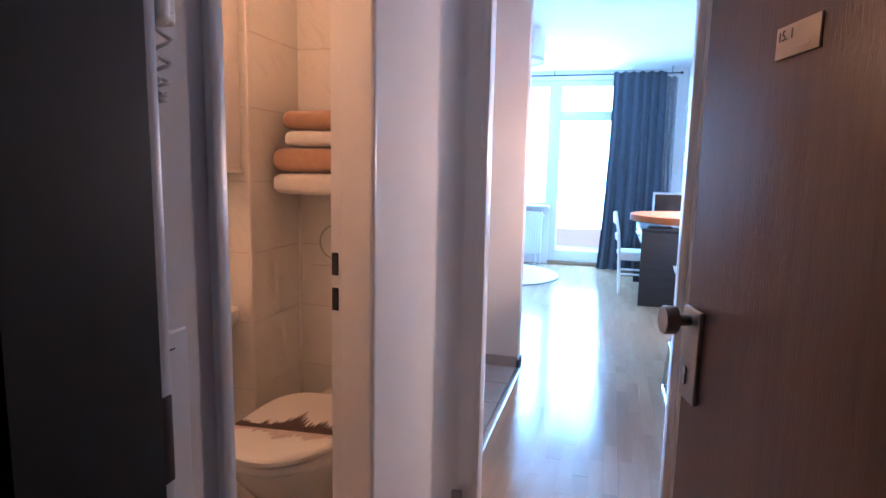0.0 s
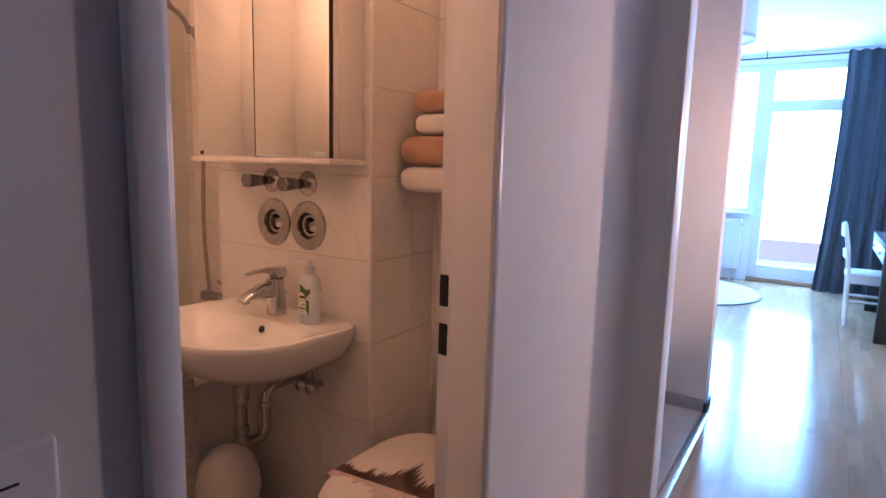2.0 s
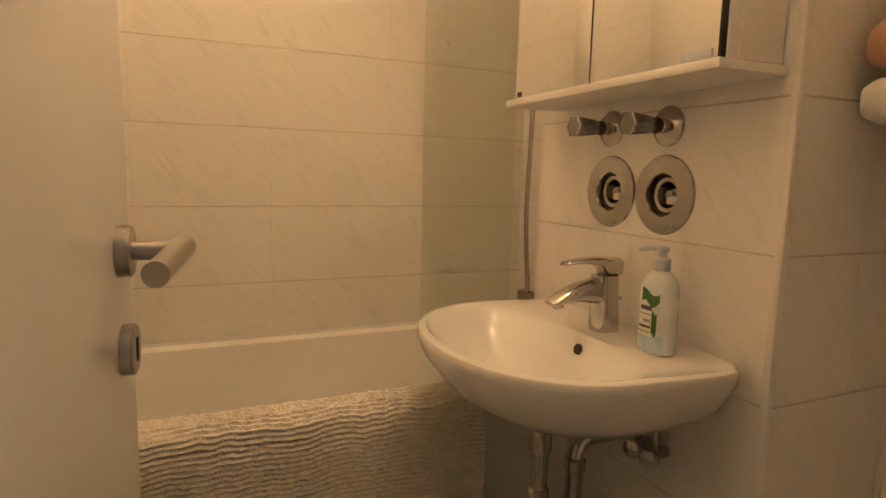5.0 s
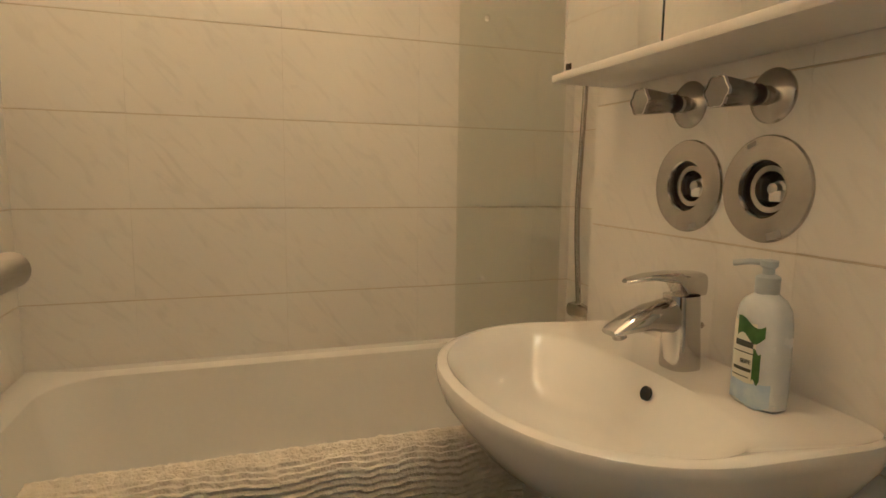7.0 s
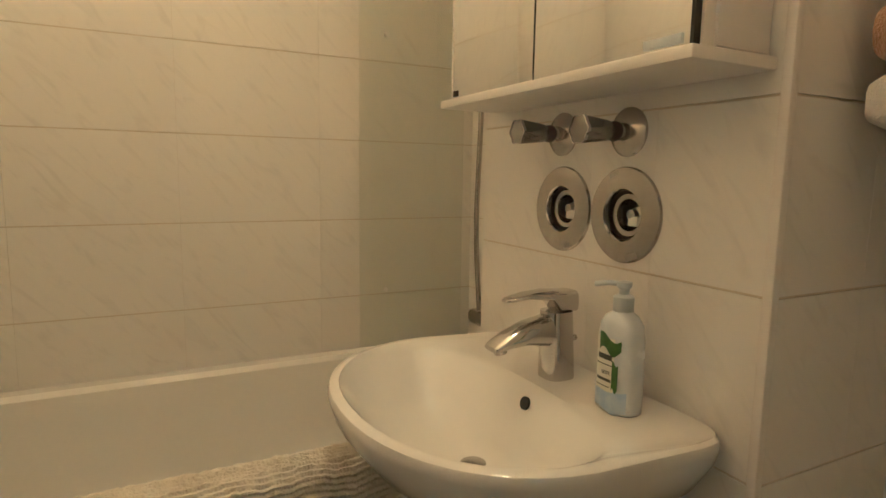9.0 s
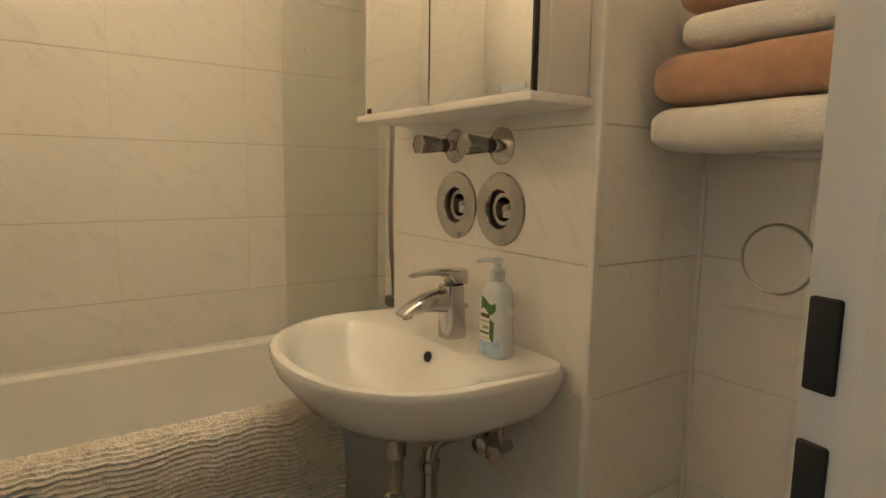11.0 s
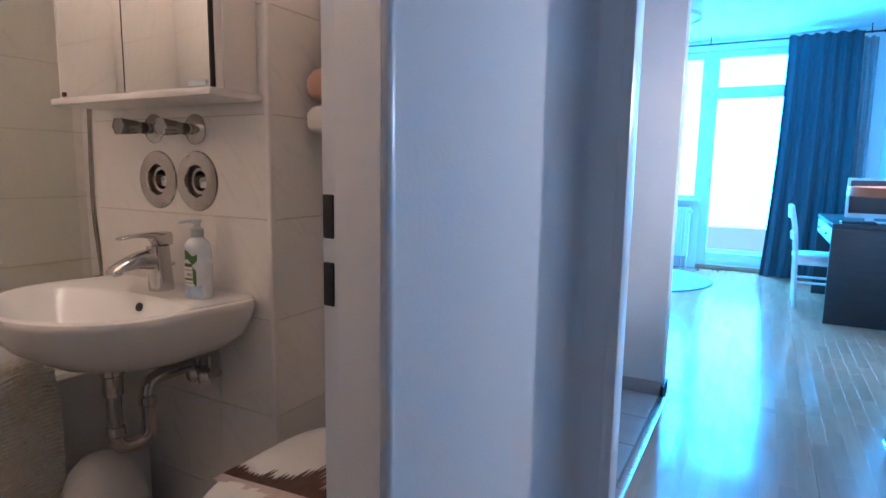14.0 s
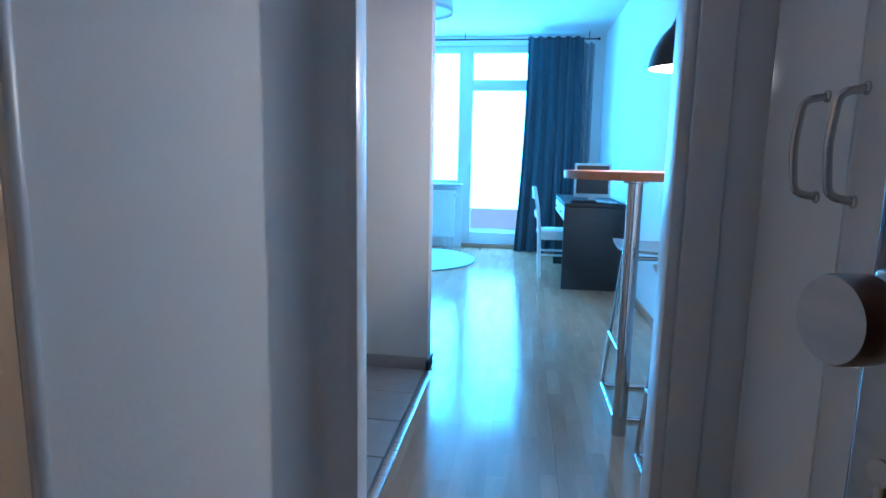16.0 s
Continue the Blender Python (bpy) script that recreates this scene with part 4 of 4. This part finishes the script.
def window_unit():
    w = thing("window_1", "white window with a fixed pane beside the balcony door", "window", kind="structure")
    part("frame_post", box(-0.875, -0.70, 8.757, 8.833, 0.0, 2.598, 0.006), FRAMEW, w)
    part("frame_sill", box(-2.6, -0.875, 8.76, 8.83, 0.82, 0.89, 0.006), FRAMEW, w)
    part("frame_head", box(-2.6, 0.22, 8.76, 8.83, 2.515, 2.60, 0.006), FRAMEW, w)
    part("frame_post", box(-2.6, -2.52, 8.76, 8.83, 0.82, 2.6, 0.006), FRAMEW, w)
    part("frame_post", box(-1.76, -1.68, 8.76, 8.83, 0.89, 2.515, 0.006), FRAMEW, w)
    p = part("pane", box(-2.52, -0.875, 8.79, 8.796, 0.89, 2.515), GLASS, w)
    p.visible_shadow = False
    part("window_sill", box(-2.6, -0.80, 8.60, 8.76, 0.82, 0.85, 0.006), FRAMEW, w)
    d = thing("balcony_door", "white glazed balcony door with a transom light", "door", kind="structure")
    part("stile", box(-0.71, -0.695, 8.75, 8.835, 0.06, 2.51, 0.004), FRAMEW, d)
    part("stile", box(0.03, 0.15, 8.755, 8.83, 0.06, 2.515, 0.006), FRAMEW, d)
    part("post", box(0.151, 0.219, 8.76, 8.83, 0.0, 2.515, 0.006), FRAMEW, d)
    part("bottom_rail", box(-0.694, 0.029, 8.756, 8.83, 0.056, 0.205, 0.006), FRAMEW, d)
    part("transom_bar", box(-0.694, 0.029, 8.756, 8.83, 2.045, 2.18, 0.008), FRAMEW, d)
    for z0, z1 in ((0.206, 2.044), (2.181, 2.514)):
        p = part("pane", box(-0.694, 0.029, 8.79, 8.796, z0, z1), GLASS, d)
        p.visible_shadow = False
    part("handle", tube(bend([(-0.70, 8.75, 1.10), (-0.70, 8.71, 1.10), (-0.70, 8.70, 1.0)], 0.015), 0.008), STEEL, d)
    part("threshold", box(-0.70, 0.22, 8.73, 8.95, 0.0, 0.056, 0.006), FRAMEW, d)


window_unit()
setting("ground", box(-300, 300, 8.95, 600, -9.2, -9.0), BALC, "pale distant ground far below the balcony", "ground")
setting("balcony_floor", box(-2.6, 0.4, 8.95, 10.2, -0.15, 0.0), BALC, "pale concrete balcony floor", "balcony")
setting("balcony_parapet", box(-2.6, 0.4, 10.2, 10.28, -0.15, 0.08, 0.01), BALC, "low pale balcony parapet", "balcony")


def radiator():
    t = thing("radiator", "white panel radiator under the window", "radiator")
    b = bmesh.new()
    x0, x1 = -2.2, -0.905
    part("panel", box(x0, x1, 8.60, 8.625, 0.15, 0.755, 0.008, 3), FRAMEW, t)
    k = x0 + 0.03
    while k < x1 - 0.03:
        box(k, k + 0.016, 8.594, 8.601, 0.18, 0.725, 0.003, 1, b)
        k += 0.033
    part("ribs", b, FRAMEW, t)
    part("back_panel", box(x0, x1, 8.66, 8.68, 0.15, 0.755, 0.006), FRAMEW, t)
    part("end_cover", box(x1 - 0.005, x1 + 0.015, 8.60, 8.69, 0.15, 0.76, 0.006), FRAMEW, t)
    part("bracket", box(x0 + 0.2, x1 - 0.2, 8.68, 8.73, 0.3, 0.34), FRAMEW, t)
    for x in (-0.905, -0.965):
        part("pipe", tube([(x, 8.64, 0.16), (x, 8.64, 0.0)], 0.010), FRAMEW, t)
    part("valve", lathe([(0.022, 0), (0.024, 0.01), (0.02, 0.06)], 20, pose(-0.885, 8.63, 0.70, 90, 0, 0)), PLW, t)


radiator()


def curtain(name, label, x0, x1, y, z0, z1, folds, amp, mtl, lean=0.0):
    t = thing(name, label, "curtain")
    b = bmesh.new()
    n, m = 120, 26
    F, B = [], []
    for j in range(m + 1):
        g = j / m
        z = z1 + (z0 - z1) * g
        r, rb = [], []
        for i in range(n + 1):
            f = i / n
            sp = 1 + 0.06 * g
            x = x0 + (x1 - x0) * f * sp - lean * g ** 2 * (1 - f)
            wv = math.sin(f * folds * 2 * math.pi + 0.8 * math.sin(f * 9)) * amp * (0.55 + 0.45 * g)
            yy = y + wv + 0.02 * noise.noise(Vector((f * 5, g * 3, 1)))
            zz = z + (0.012 * math.sin(f * folds * 2 * math.pi) if j == 0 else 0)
            r.append(b.verts.new((x, yy, zz)))
            rb.append(b.verts.new((x, yy + 0.003, zz)))
        F.append(r)
        B.append(rb)
    for j in range(m):
        for i in range(n):
            b.faces.new((F[j][i], F[j][i + 1], F[j + 1][i + 1], F[j + 1][i]))
            b.faces.new((B[j][i], B[j + 1][i], B[j + 1][i + 1], B[j][i + 1]))
    for j in range(m):
        b.faces.new((F[j][0], F[j + 1][0], B[j + 1][0], B[j][0]))
        b.faces.new((F[j][n], B[j][n], B[j + 1][n], F[j + 1][n]))
    part("cloth", b, mtl, t)


curtain("window_curtain", "dark blue-grey floor-length curtain with soft folds", -0.01, 0.66, 8.50, 0.004, 2.655, 6, 0.035, CURT, 0.09)
curtain("lining_curtain", "light grey thin curtain behind the blue one", 0.60, 0.80, 8.60, 0.01, 2.6, 3, 0.02, CURTL)


def curtain_rod():
    t = thing("curtain_rod", "dark metal curtain rod with brackets", "curtain rod")
    part("rod", tube([(-2.5, 8.52, 2.633), (0.83, 8.52, 2.633)], 0.009), RODM, t)
    part("finial", lathe([(0.009, 0), (0.017, 0.006), (0.017, 0.022), (0.010, 0.03)], 20, pose(0.82, 8.52, 2.633, 0, 90, 0)), RODM, t)
    for x in (-0.79, 0.72):
        part("bracket", tube(bend([(x, 8.52, 2.62), (x, 8.52, 2.69), (x, 8.52, LC)], 0.01), 0.005), RODM, t)


curtain_rod()


def desk():
    t = thing("desk", "black-brown desk with a side panel and white drawers", "desk")
    x0, x1, y0, y1, h = 0.363, 0.905, 6.345, 7.75, 0.79
    part("side_panel", box(x0, x1, y0, y0 + 0.045, 0, h - 0.041, 0.002), DESKB, t)
    part("side_panel", box(x0, x1, y1 - 0.045, y1, 0, h - 0.041, 0.002), DESKB, t)
    part("desk_top", box(x0, x1, y0, y1, h - 0.04, h, 0.003), DESKB, t)
    part("back_panel", box(x1 - 0.03, x1 - 0.012, y0 + 0.046, y1 - 0.046, 0.35, h - 0.041), DESKB, t)
    for k in range(2):
        a = y0 + 0.05 + k * 0.653
        d = part("drawer", box(x0 + 0.002, x0 + 0.022, a, a + 0.648, h - 0.165, h - 0.045, 0.002), CHAIRW, t, "white drawer front")
        part("knob", lathe([(0.006, 0), (0.012, 0.012), (0.010, 0.02)], 16, pose(x0 + 0.002, a + 0.32, h - 0.105, 0, -90, 0)), STEEL, d)
    part("drawer_case", box(x0 + 0.023, x1 - 0.05, y0 + 0.05, y1 - 0.05, h - 0.16, h - 0.045), DESKB, t)


desk()


def monitor():
    t = thing("monitor", "silver flat computer monitor with a dark screen on the desk", "monitor", (0.625, 6.62, 0.79), -4)
    part("bezel", box(-0.165, 0.165, -0.02, 0.02, 0.04, 0.355, 0.006, 2), GREYPL, t)
    part("screen", box(-0.145, 0.145, -0.0215, -0.019, 0.075, 0.335), SCREEN, t, "dark blank screen")
    part("stand", box(-0.03, 0.03, -0.01, 0.02, 0.008, 0.06, 0.004), GREYPL, t)
    part("foot", slab([(0.11 * math.cos(a), 0.08 * math.sin(a)) for a in [2 * math.pi * i / 32 for i in range(32)]], 0, 0.012, 0.003), GREYPL, t)


monitor()
t = thing("keyboard", "dark keyboard lying on the desk", "keyboard", (0.55, 6.47, 0.79), 4)
part("case", box(-0.13, 0.10, -0.06, 0.06, 0, 0.018, 0.005), BLACK, t)
bk = bmesh.new()
for i in range(11):
    for j in range(4):
        box(-0.122 + i * 0.0195, -0.107 + i * 0.0195, -0.05 + j * 0.026, -0.03 + j * 0.026, 0.018, 0.023, bm=bk)
tagged(part("keys", bk, BROWNPL, t), kind="stuff")
t = thing("mobile_phone", "small pale gadget lying on the desk", "gadget", (0.77, 6.47, 0.79), 20)
part("case", box(-0.04, 0.04, -0.07, 0.07, 0, 0.012, 0.004), GREYPL, t)


def wooden_chair():
    t = thing("wooden_chair", "white painted wooden chair pushed to the desk", "chair", (0.34, 7.02, 0))
    o = egg(0, 0, 0.2, 0.2, 0.2, 0, 32, 3.5, 3.5)
    part("seat", slab([(x, y) for x, y, _ in o], 0.445, 0.475, 0.008), CHAIRW, t)
    for y in (-0.165, 0.165):
        part("leg", tube([(0.17, y, 0.445), (0.19, y * 1.05, 0.0)], 0.016, 10), CHAIRW, t)
        part("back_leg", tube([(-0.155, y * 1.02, 0), (-0.165, y, 0.25), (-0.172, y, 0.46), (-0.195, y, 0.7), (-0.235, y, 0.90)], 0.017, 10), CHAIRW, t)
        part("stretcher", tube([(-0.165, y, 0.23), (0.18, y, 0.23)], 0.011, 8), CHAIRW, t)
        part("apron", box(-0.16, 0.165, y - 0.012, y + 0.012, 0.385, 0.444, 0.003), CHAIRW, t)
    for x in (-0.165, 0.165):
        part("apron", box(x - 0.012, x + 0.012, -0.155, 0.155, 0.385, 0.444, 0.003), CHAIRW, t)
    part("stretcher", tube([(-0.163, -0.165, 0.31), (-0.163, 0.165, 0.31)], 0.011, 8), CHAIRW, t)
    for z0, z1, x in ((0.79, 0.90, -0.222), (0.60, 0.66, -0.192)):
        loops = []
        for i in range(13):
            y = -0.19 + 0.38 * i / 12
            bow = -0.022 * (1 - (y / 0.19) ** 2)
            loops.append([(x + bow - 0.009, y, z0), (x + bow + 0.009, y, z0), (x + bow + 0.003, y, z1), (x + bow - 0.015, y, z1)])
        part("back_rail", rings(loops), CHAIRW, t)


wooden_chair()


def bar_table():
    t = thing("bar_table", "orange-brown bar table with a rounded end and chrome leg", "bar table")
    cy, hw, xe = 3.60, 0.33, 0.148
    out = [(0.938, cy - hw), (0.938, cy + hw)] + [(xe + hw - hw * math.sin(radians(a)), cy + hw * math.cos(radians(a))) for a in range(0, 181, 8)]
    part("tabletop", slab(out, 1.085, 1.118, 0.006), TABLET, t, "orange-brown wooden top")
    part("leg", lathe([(0.031, 0.0), (0.031, 1.07), (0.05, 1.074), (0.05, 1.085)], 32, Matrix.Translation((0.423, 3.48, 0))), CHROME, t, "thick chrome leg")


bar_table()


def bar_stool(y, name="bar_stool"):
    t = thing(name, "bar stool with a cream shell and chrome sled frame", "bar stool", (0.628, y, 0), 0, "stools at the bar table")
    for s in (-1, 1):
        yb, yt = s * 0.20, s * 0.13
        part("side_frame", tube(bend([(0.15, yt, 0.735), (-0.15, yt, 0.735), (-0.205, yb, 0.011), (0.205, yb, 0.011), (0.15, yt, 0.735)], 0.035), 0.0095, 12), CHROME, t, "bent chrome tube")
    part("base_bar", tube([(-0.205, -0.2, 0.011), (-0.205, 0.2, 0.011)], 0.0105, 12), CHROME, t)
    part("base_bar", tube([(0.205, -0.2, 0.011), (0.205, 0.2, 0.011)], 0.0095, 12), CHROME, t)
    part("footrest", tube([(-0.19, -0.175, 0.30), (-0.19, 0.175, 0.30)], 0.0085, 12), CHROME, t)
    loops = []
    for i in range(15):
        f = i / 14
        if f < 0.6:
            x, z = -0.2 + 0.36 * f / 0.6, 0.755 - 0.012 * math.sin(math.pi * f / 0.6)
        else:
            g = (f - 0.6) / 0.4
            x, z = 0.16 + 0.06 * math.sin(g * 1.4), 0.755 + 0.30 * g ** 1.15
        hw = 0.20 - 0.03 * abs(2 * f - 1) ** 3
        nx, nz = (0, 0.012) if f < 0.6 else (-0.012, 0.002)
        ring_ = [(x, -hw + 2 * hw * k / 10, z + 0.018 * (2 * k / 10 - 1) ** 2) for k in range(11)]
        ring_ += [(x + nx, -hw + 2 * hw * k / 10, z + nz + 0.018 * (2 * k / 10 - 1) ** 2) for k in range(10, -1, -1)]
        loops.append(ring_)
    part("seat_shell", rings(loops), SEATC, t, "cream seat shell with low back")
    return t


s1 = bar_stool(3.81)
copy_thing(s1, pose(0.66, 3.07, 0))


def pendant_lamp():
    t = thing("pendant_lamp", "black bell-shaped pendant lamp, lit, over the bar table", "pendant lamp", (0.585, 3.56, 1.53))
    prof = [(0.128, 0), (0.126, 0.02), (0.112, 0.075), (0.085, 0.125), (0.05, 0.165), (0.034, 0.20), (0.03, 0.30), (0.022, 0.32)]
    part("shade", lathe(prof + [(0.02, 0.318), (0.028, 0.298), (0.032, 0.198), (0.048, 0.162), (0.082, 0.122), (0.109, 0.073), (0.122, 0.02), (0.124, 0.001), (0.128, 0)], 40, None, False, False), LAMPB, t, "black enamelled shade")
    part("lining", lathe([(0.1235, 0.003), (0.1215, 0.02), (0.1085, 0.072), (0.081, 0.12), (0.047, 0.158)], 40, None, False, False), SHADEIN, t, "white shade lining")
    part("bulb", lathe([(0.004, -0.012), (0.020, -0.004), (0.03, 0.020), (0.024, 0.048), (0.014, 0.08), (0.014, 0.15)], 24), BULB, t, "glowing bulb")
    part("cable", tube([(0, 0, 0.31), (0, 0, LC - 1.53)], 0.004, 8), LAMPB, t, "black cable")


pendant_lamp()


def ceiling_lamp():
    t = thing("ceiling_lamp", "white round drum ceiling lamp", "ceiling lamp", (-0.98, 6.3, LC))
    part("drum", lathe([(0.30, 0), (0.30, -0.295), (0.295, -0.30), (0.285, -0.285), (0.0, -0.285)], 48, None, True, False), PAPER, t)
    part("band", lathe([(0.302, -0.27), (0.303, -0.285), (0.302, -0.30)], 48, None, False, False), GREYPL, t, "thin grey rim")


ceiling_lamp()
t = thing("round_rug", "pale round rug on the laminate floor", "rug", (-1.36, 7.62, 0))
part("rug_surface", slab([(0.83 * math.cos(a), 0.83 * math.sin(a)) for a in [2 * math.pi * i / 96 for i in range(96)]], 0.0, 0.014, 0.005), RUG, t)
part("border", tube([(0.828 * math.cos(a), 0.828 * math.sin(a), 0.008) for a in [2 * math.pi * i / 96 for i in range(96)]], 0.008, 8, True), surface("grey_rug_edge", (0.2, 0.22, 0.22), (0.28, 0.3, 0.3), 0.9, 50), t, "grey stitched edge")

# ---- pieces: tiles and planks ----


def tile_mesh(name, w, h, d, mtl, bev=0.0006):
    """A tile standing in the x-z plane, face towards -y, its back at y = 0."""
    bm = box(0, w, -d, 0, 0, h)
    bmesh.ops.bevel(bm, geom=[e for e in bm.edges if all(v.co.y < -d / 2 for v in e.verts) and abs(e.verts[0].co.z - e.verts[1].co.z) < 1e-6], offset=bev, segments=1, affect="EDGES")
    me = mesh_of(bm, name, False)
    me.materials.append(mtl)
    return me


def lay(parent, mtl, cols, rows, place, gap=0.0028, name="tile", depth=0.002, upright=0.0004, holes=()):
    """Tiles between the given column and row lines; alike sizes share one mesh."""
    cache = {}
    for c0, c1 in zip(cols, cols[1:]):
        for r0, r1 in zip(rows, rows[1:]):
            k = (round(c1 - c0, 4), round(r1 - r0, 4))
            cut = [(x, z, r) for x, z, r in holes if c0 < x < c1 and r0 < z < r1]
            if cut:
                me = mesh_of(holed(0, k[0] - upright, 0, k[1] - gap, [(x - c0 - upright / 2, z - r0 - gap / 2, r) for x, z, r in cut], -depth, 0), name, False)
                me.materials.append(mtl)
                ob = new(name, me)
                ob.parent = parent
                ob.matrix_world = place(c0 + upright / 2, r0 + gap / 2)
                continue
            if k not in cache:
                cache[k] = tile_mesh(name, k[0] - upright, k[1] - gap, depth, mtl)
            ob = new(name, cache[k])
            ob.parent = parent
            ob.matrix_world = place(c0 + upright / 2, r0 + gap / 2)


def steps(a, first, size, z):
    """Lines from a to z with the given size, one of them at first."""
    k = math.ceil((a - first) / size + 1e-6)
    out = [a]
    while first + k * size < z - 1e-6:
        if first + k * size > a + 0.01:
            out.append(first + k * size)
        k += 1
    return out + [z]


rows_w = steps(0.59, 0.779, 0.2505, BC)
G = bpy.data.objects
lay(G["wall_bath_west"], MARBLE, steps(0.712, 0.99, 0.40, 2.338), rows_w, lambda c, r: pose(-2.502, c, r, 0, 0, 90))
rows_f = steps(BF, 0.779, 0.2505, BC)
lay(G["wall_bath_pier"], MARBLE, [-1.859, -1.64, -1.498, -1.357, -1.159], rows_f, lambda c, r: pose(c, 2.002, r), holes=PLATE_HOLES)
lay(G["wall_bath_pier"], MARBLE, [2.0, 2.2, 2.338], rows_f, lambda c, r: pose(-1.160, c, r, 0, 0, 90))
lay(G["wall_bath_pier"], MARBLE, [-2.338, -2.2, -2.0], rows_f, lambda c, r: pose(-1.858, -c, r, 0, 0, -90))
lay(G["wall_bath_north"], MARBLE, [-1.158, -0.95, -0.635], rows_f, lambda c, r: pose(c, 2.332, r))
lay(G["wall_bath_north"], MARBLE, [-2.5, -2.1, -1.86], rows_w, lambda c, r: pose(c, 2.332, r))
lay(G["wall_bath_south"], MARBLE, [-v for v in (-0.64, -1.04, -1.44, -1.84, -2.24, -2.5)], rows_f, lambda c, r: pose(-c, 0.718, r, 0, 0, 180))
lay(G["floor_bath"], BFLOOR, steps(-2.5, -2.3, 0.3, -0.63), steps(-2.33, -2.1, 0.3, -0.712), lambda c, r: pose(c, -r, BF - 0.008, -90, 0, 0) , 0.003, "tile", 0.008, 0.003)
kit = setting("floor_kitchen", box(-2.6, -0.512, 2.33, 4.08, -0.012, -0.002), GROUT, "grey floor tiles of the kitchen corner", "floor")
lay(kit, FTILE, steps(-2.6, -0.85, 0.33, -0.512), [-4.066, -3.75, -3.43, -3.11, -2.79, -2.47, -2.33], lambda c, r: pose(c, -r, -0.002, -90, 0, 0), 0.006, "tile", 0.006, 0.006)

# laminate: planks run along the room, joints staggered row by row
fl = G["floor"]
rnd = random.Random(3)
cache = {}


def plank(x0, x1, y0, y1):
    k = (round(x1 - x0, 3), round(y1 - y0, 3))
    if k not in cache:
        bm = box(0, k[0] - 0.0003, 0, k[1] - 0.0003, -0.012, 0)
        bmesh.ops.bevel(bm, geom=[e for e in bm.edges if all(v.co.z > -0.001 for v in e.verts)], offset=0.0004, segments=1, affect="EDGES")
        me = mesh_of(bm, "plank", False)
        me.materials.append(LAM)
        cache[k] = me
    ob = new("plank", cache[k])
    ob.parent = fl
    ob.location = (x0, y0, 0)


def planked(xa, xb, ya, yb, w, length):
    x, i = xa, 0
    while x < xb - 0.01:
        x1 = min(x + w, xb)
        y = ya
        first = length * ((i * 0.37) % 1.0) + 0.15
        while y < yb - 0.01:
            y1 = min(y + (first if y == ya else length), yb)
            plank(x, x1, y, y1)
            y = y1
        x, i = x1, i + 1


planked(-0.512, 0.140, 2.33, 4.2, 0.0655, 0.46)
planked(0.1408, 0.94, 2.33, 4.2, 0.0655, 0.46)
planked(-0.63, 0.98, 0.70, 2.33, 0.13, 0.8)
planked(-0.712, 0.140, 4.2, 8.73, 0.0655, 0.46)
planked(0.1408, 0.94, 4.2, 8.73, 0.0655, 0.46)
planked(-3.3, -0.712, 4.2, 8.73, 0.26, 1.3)
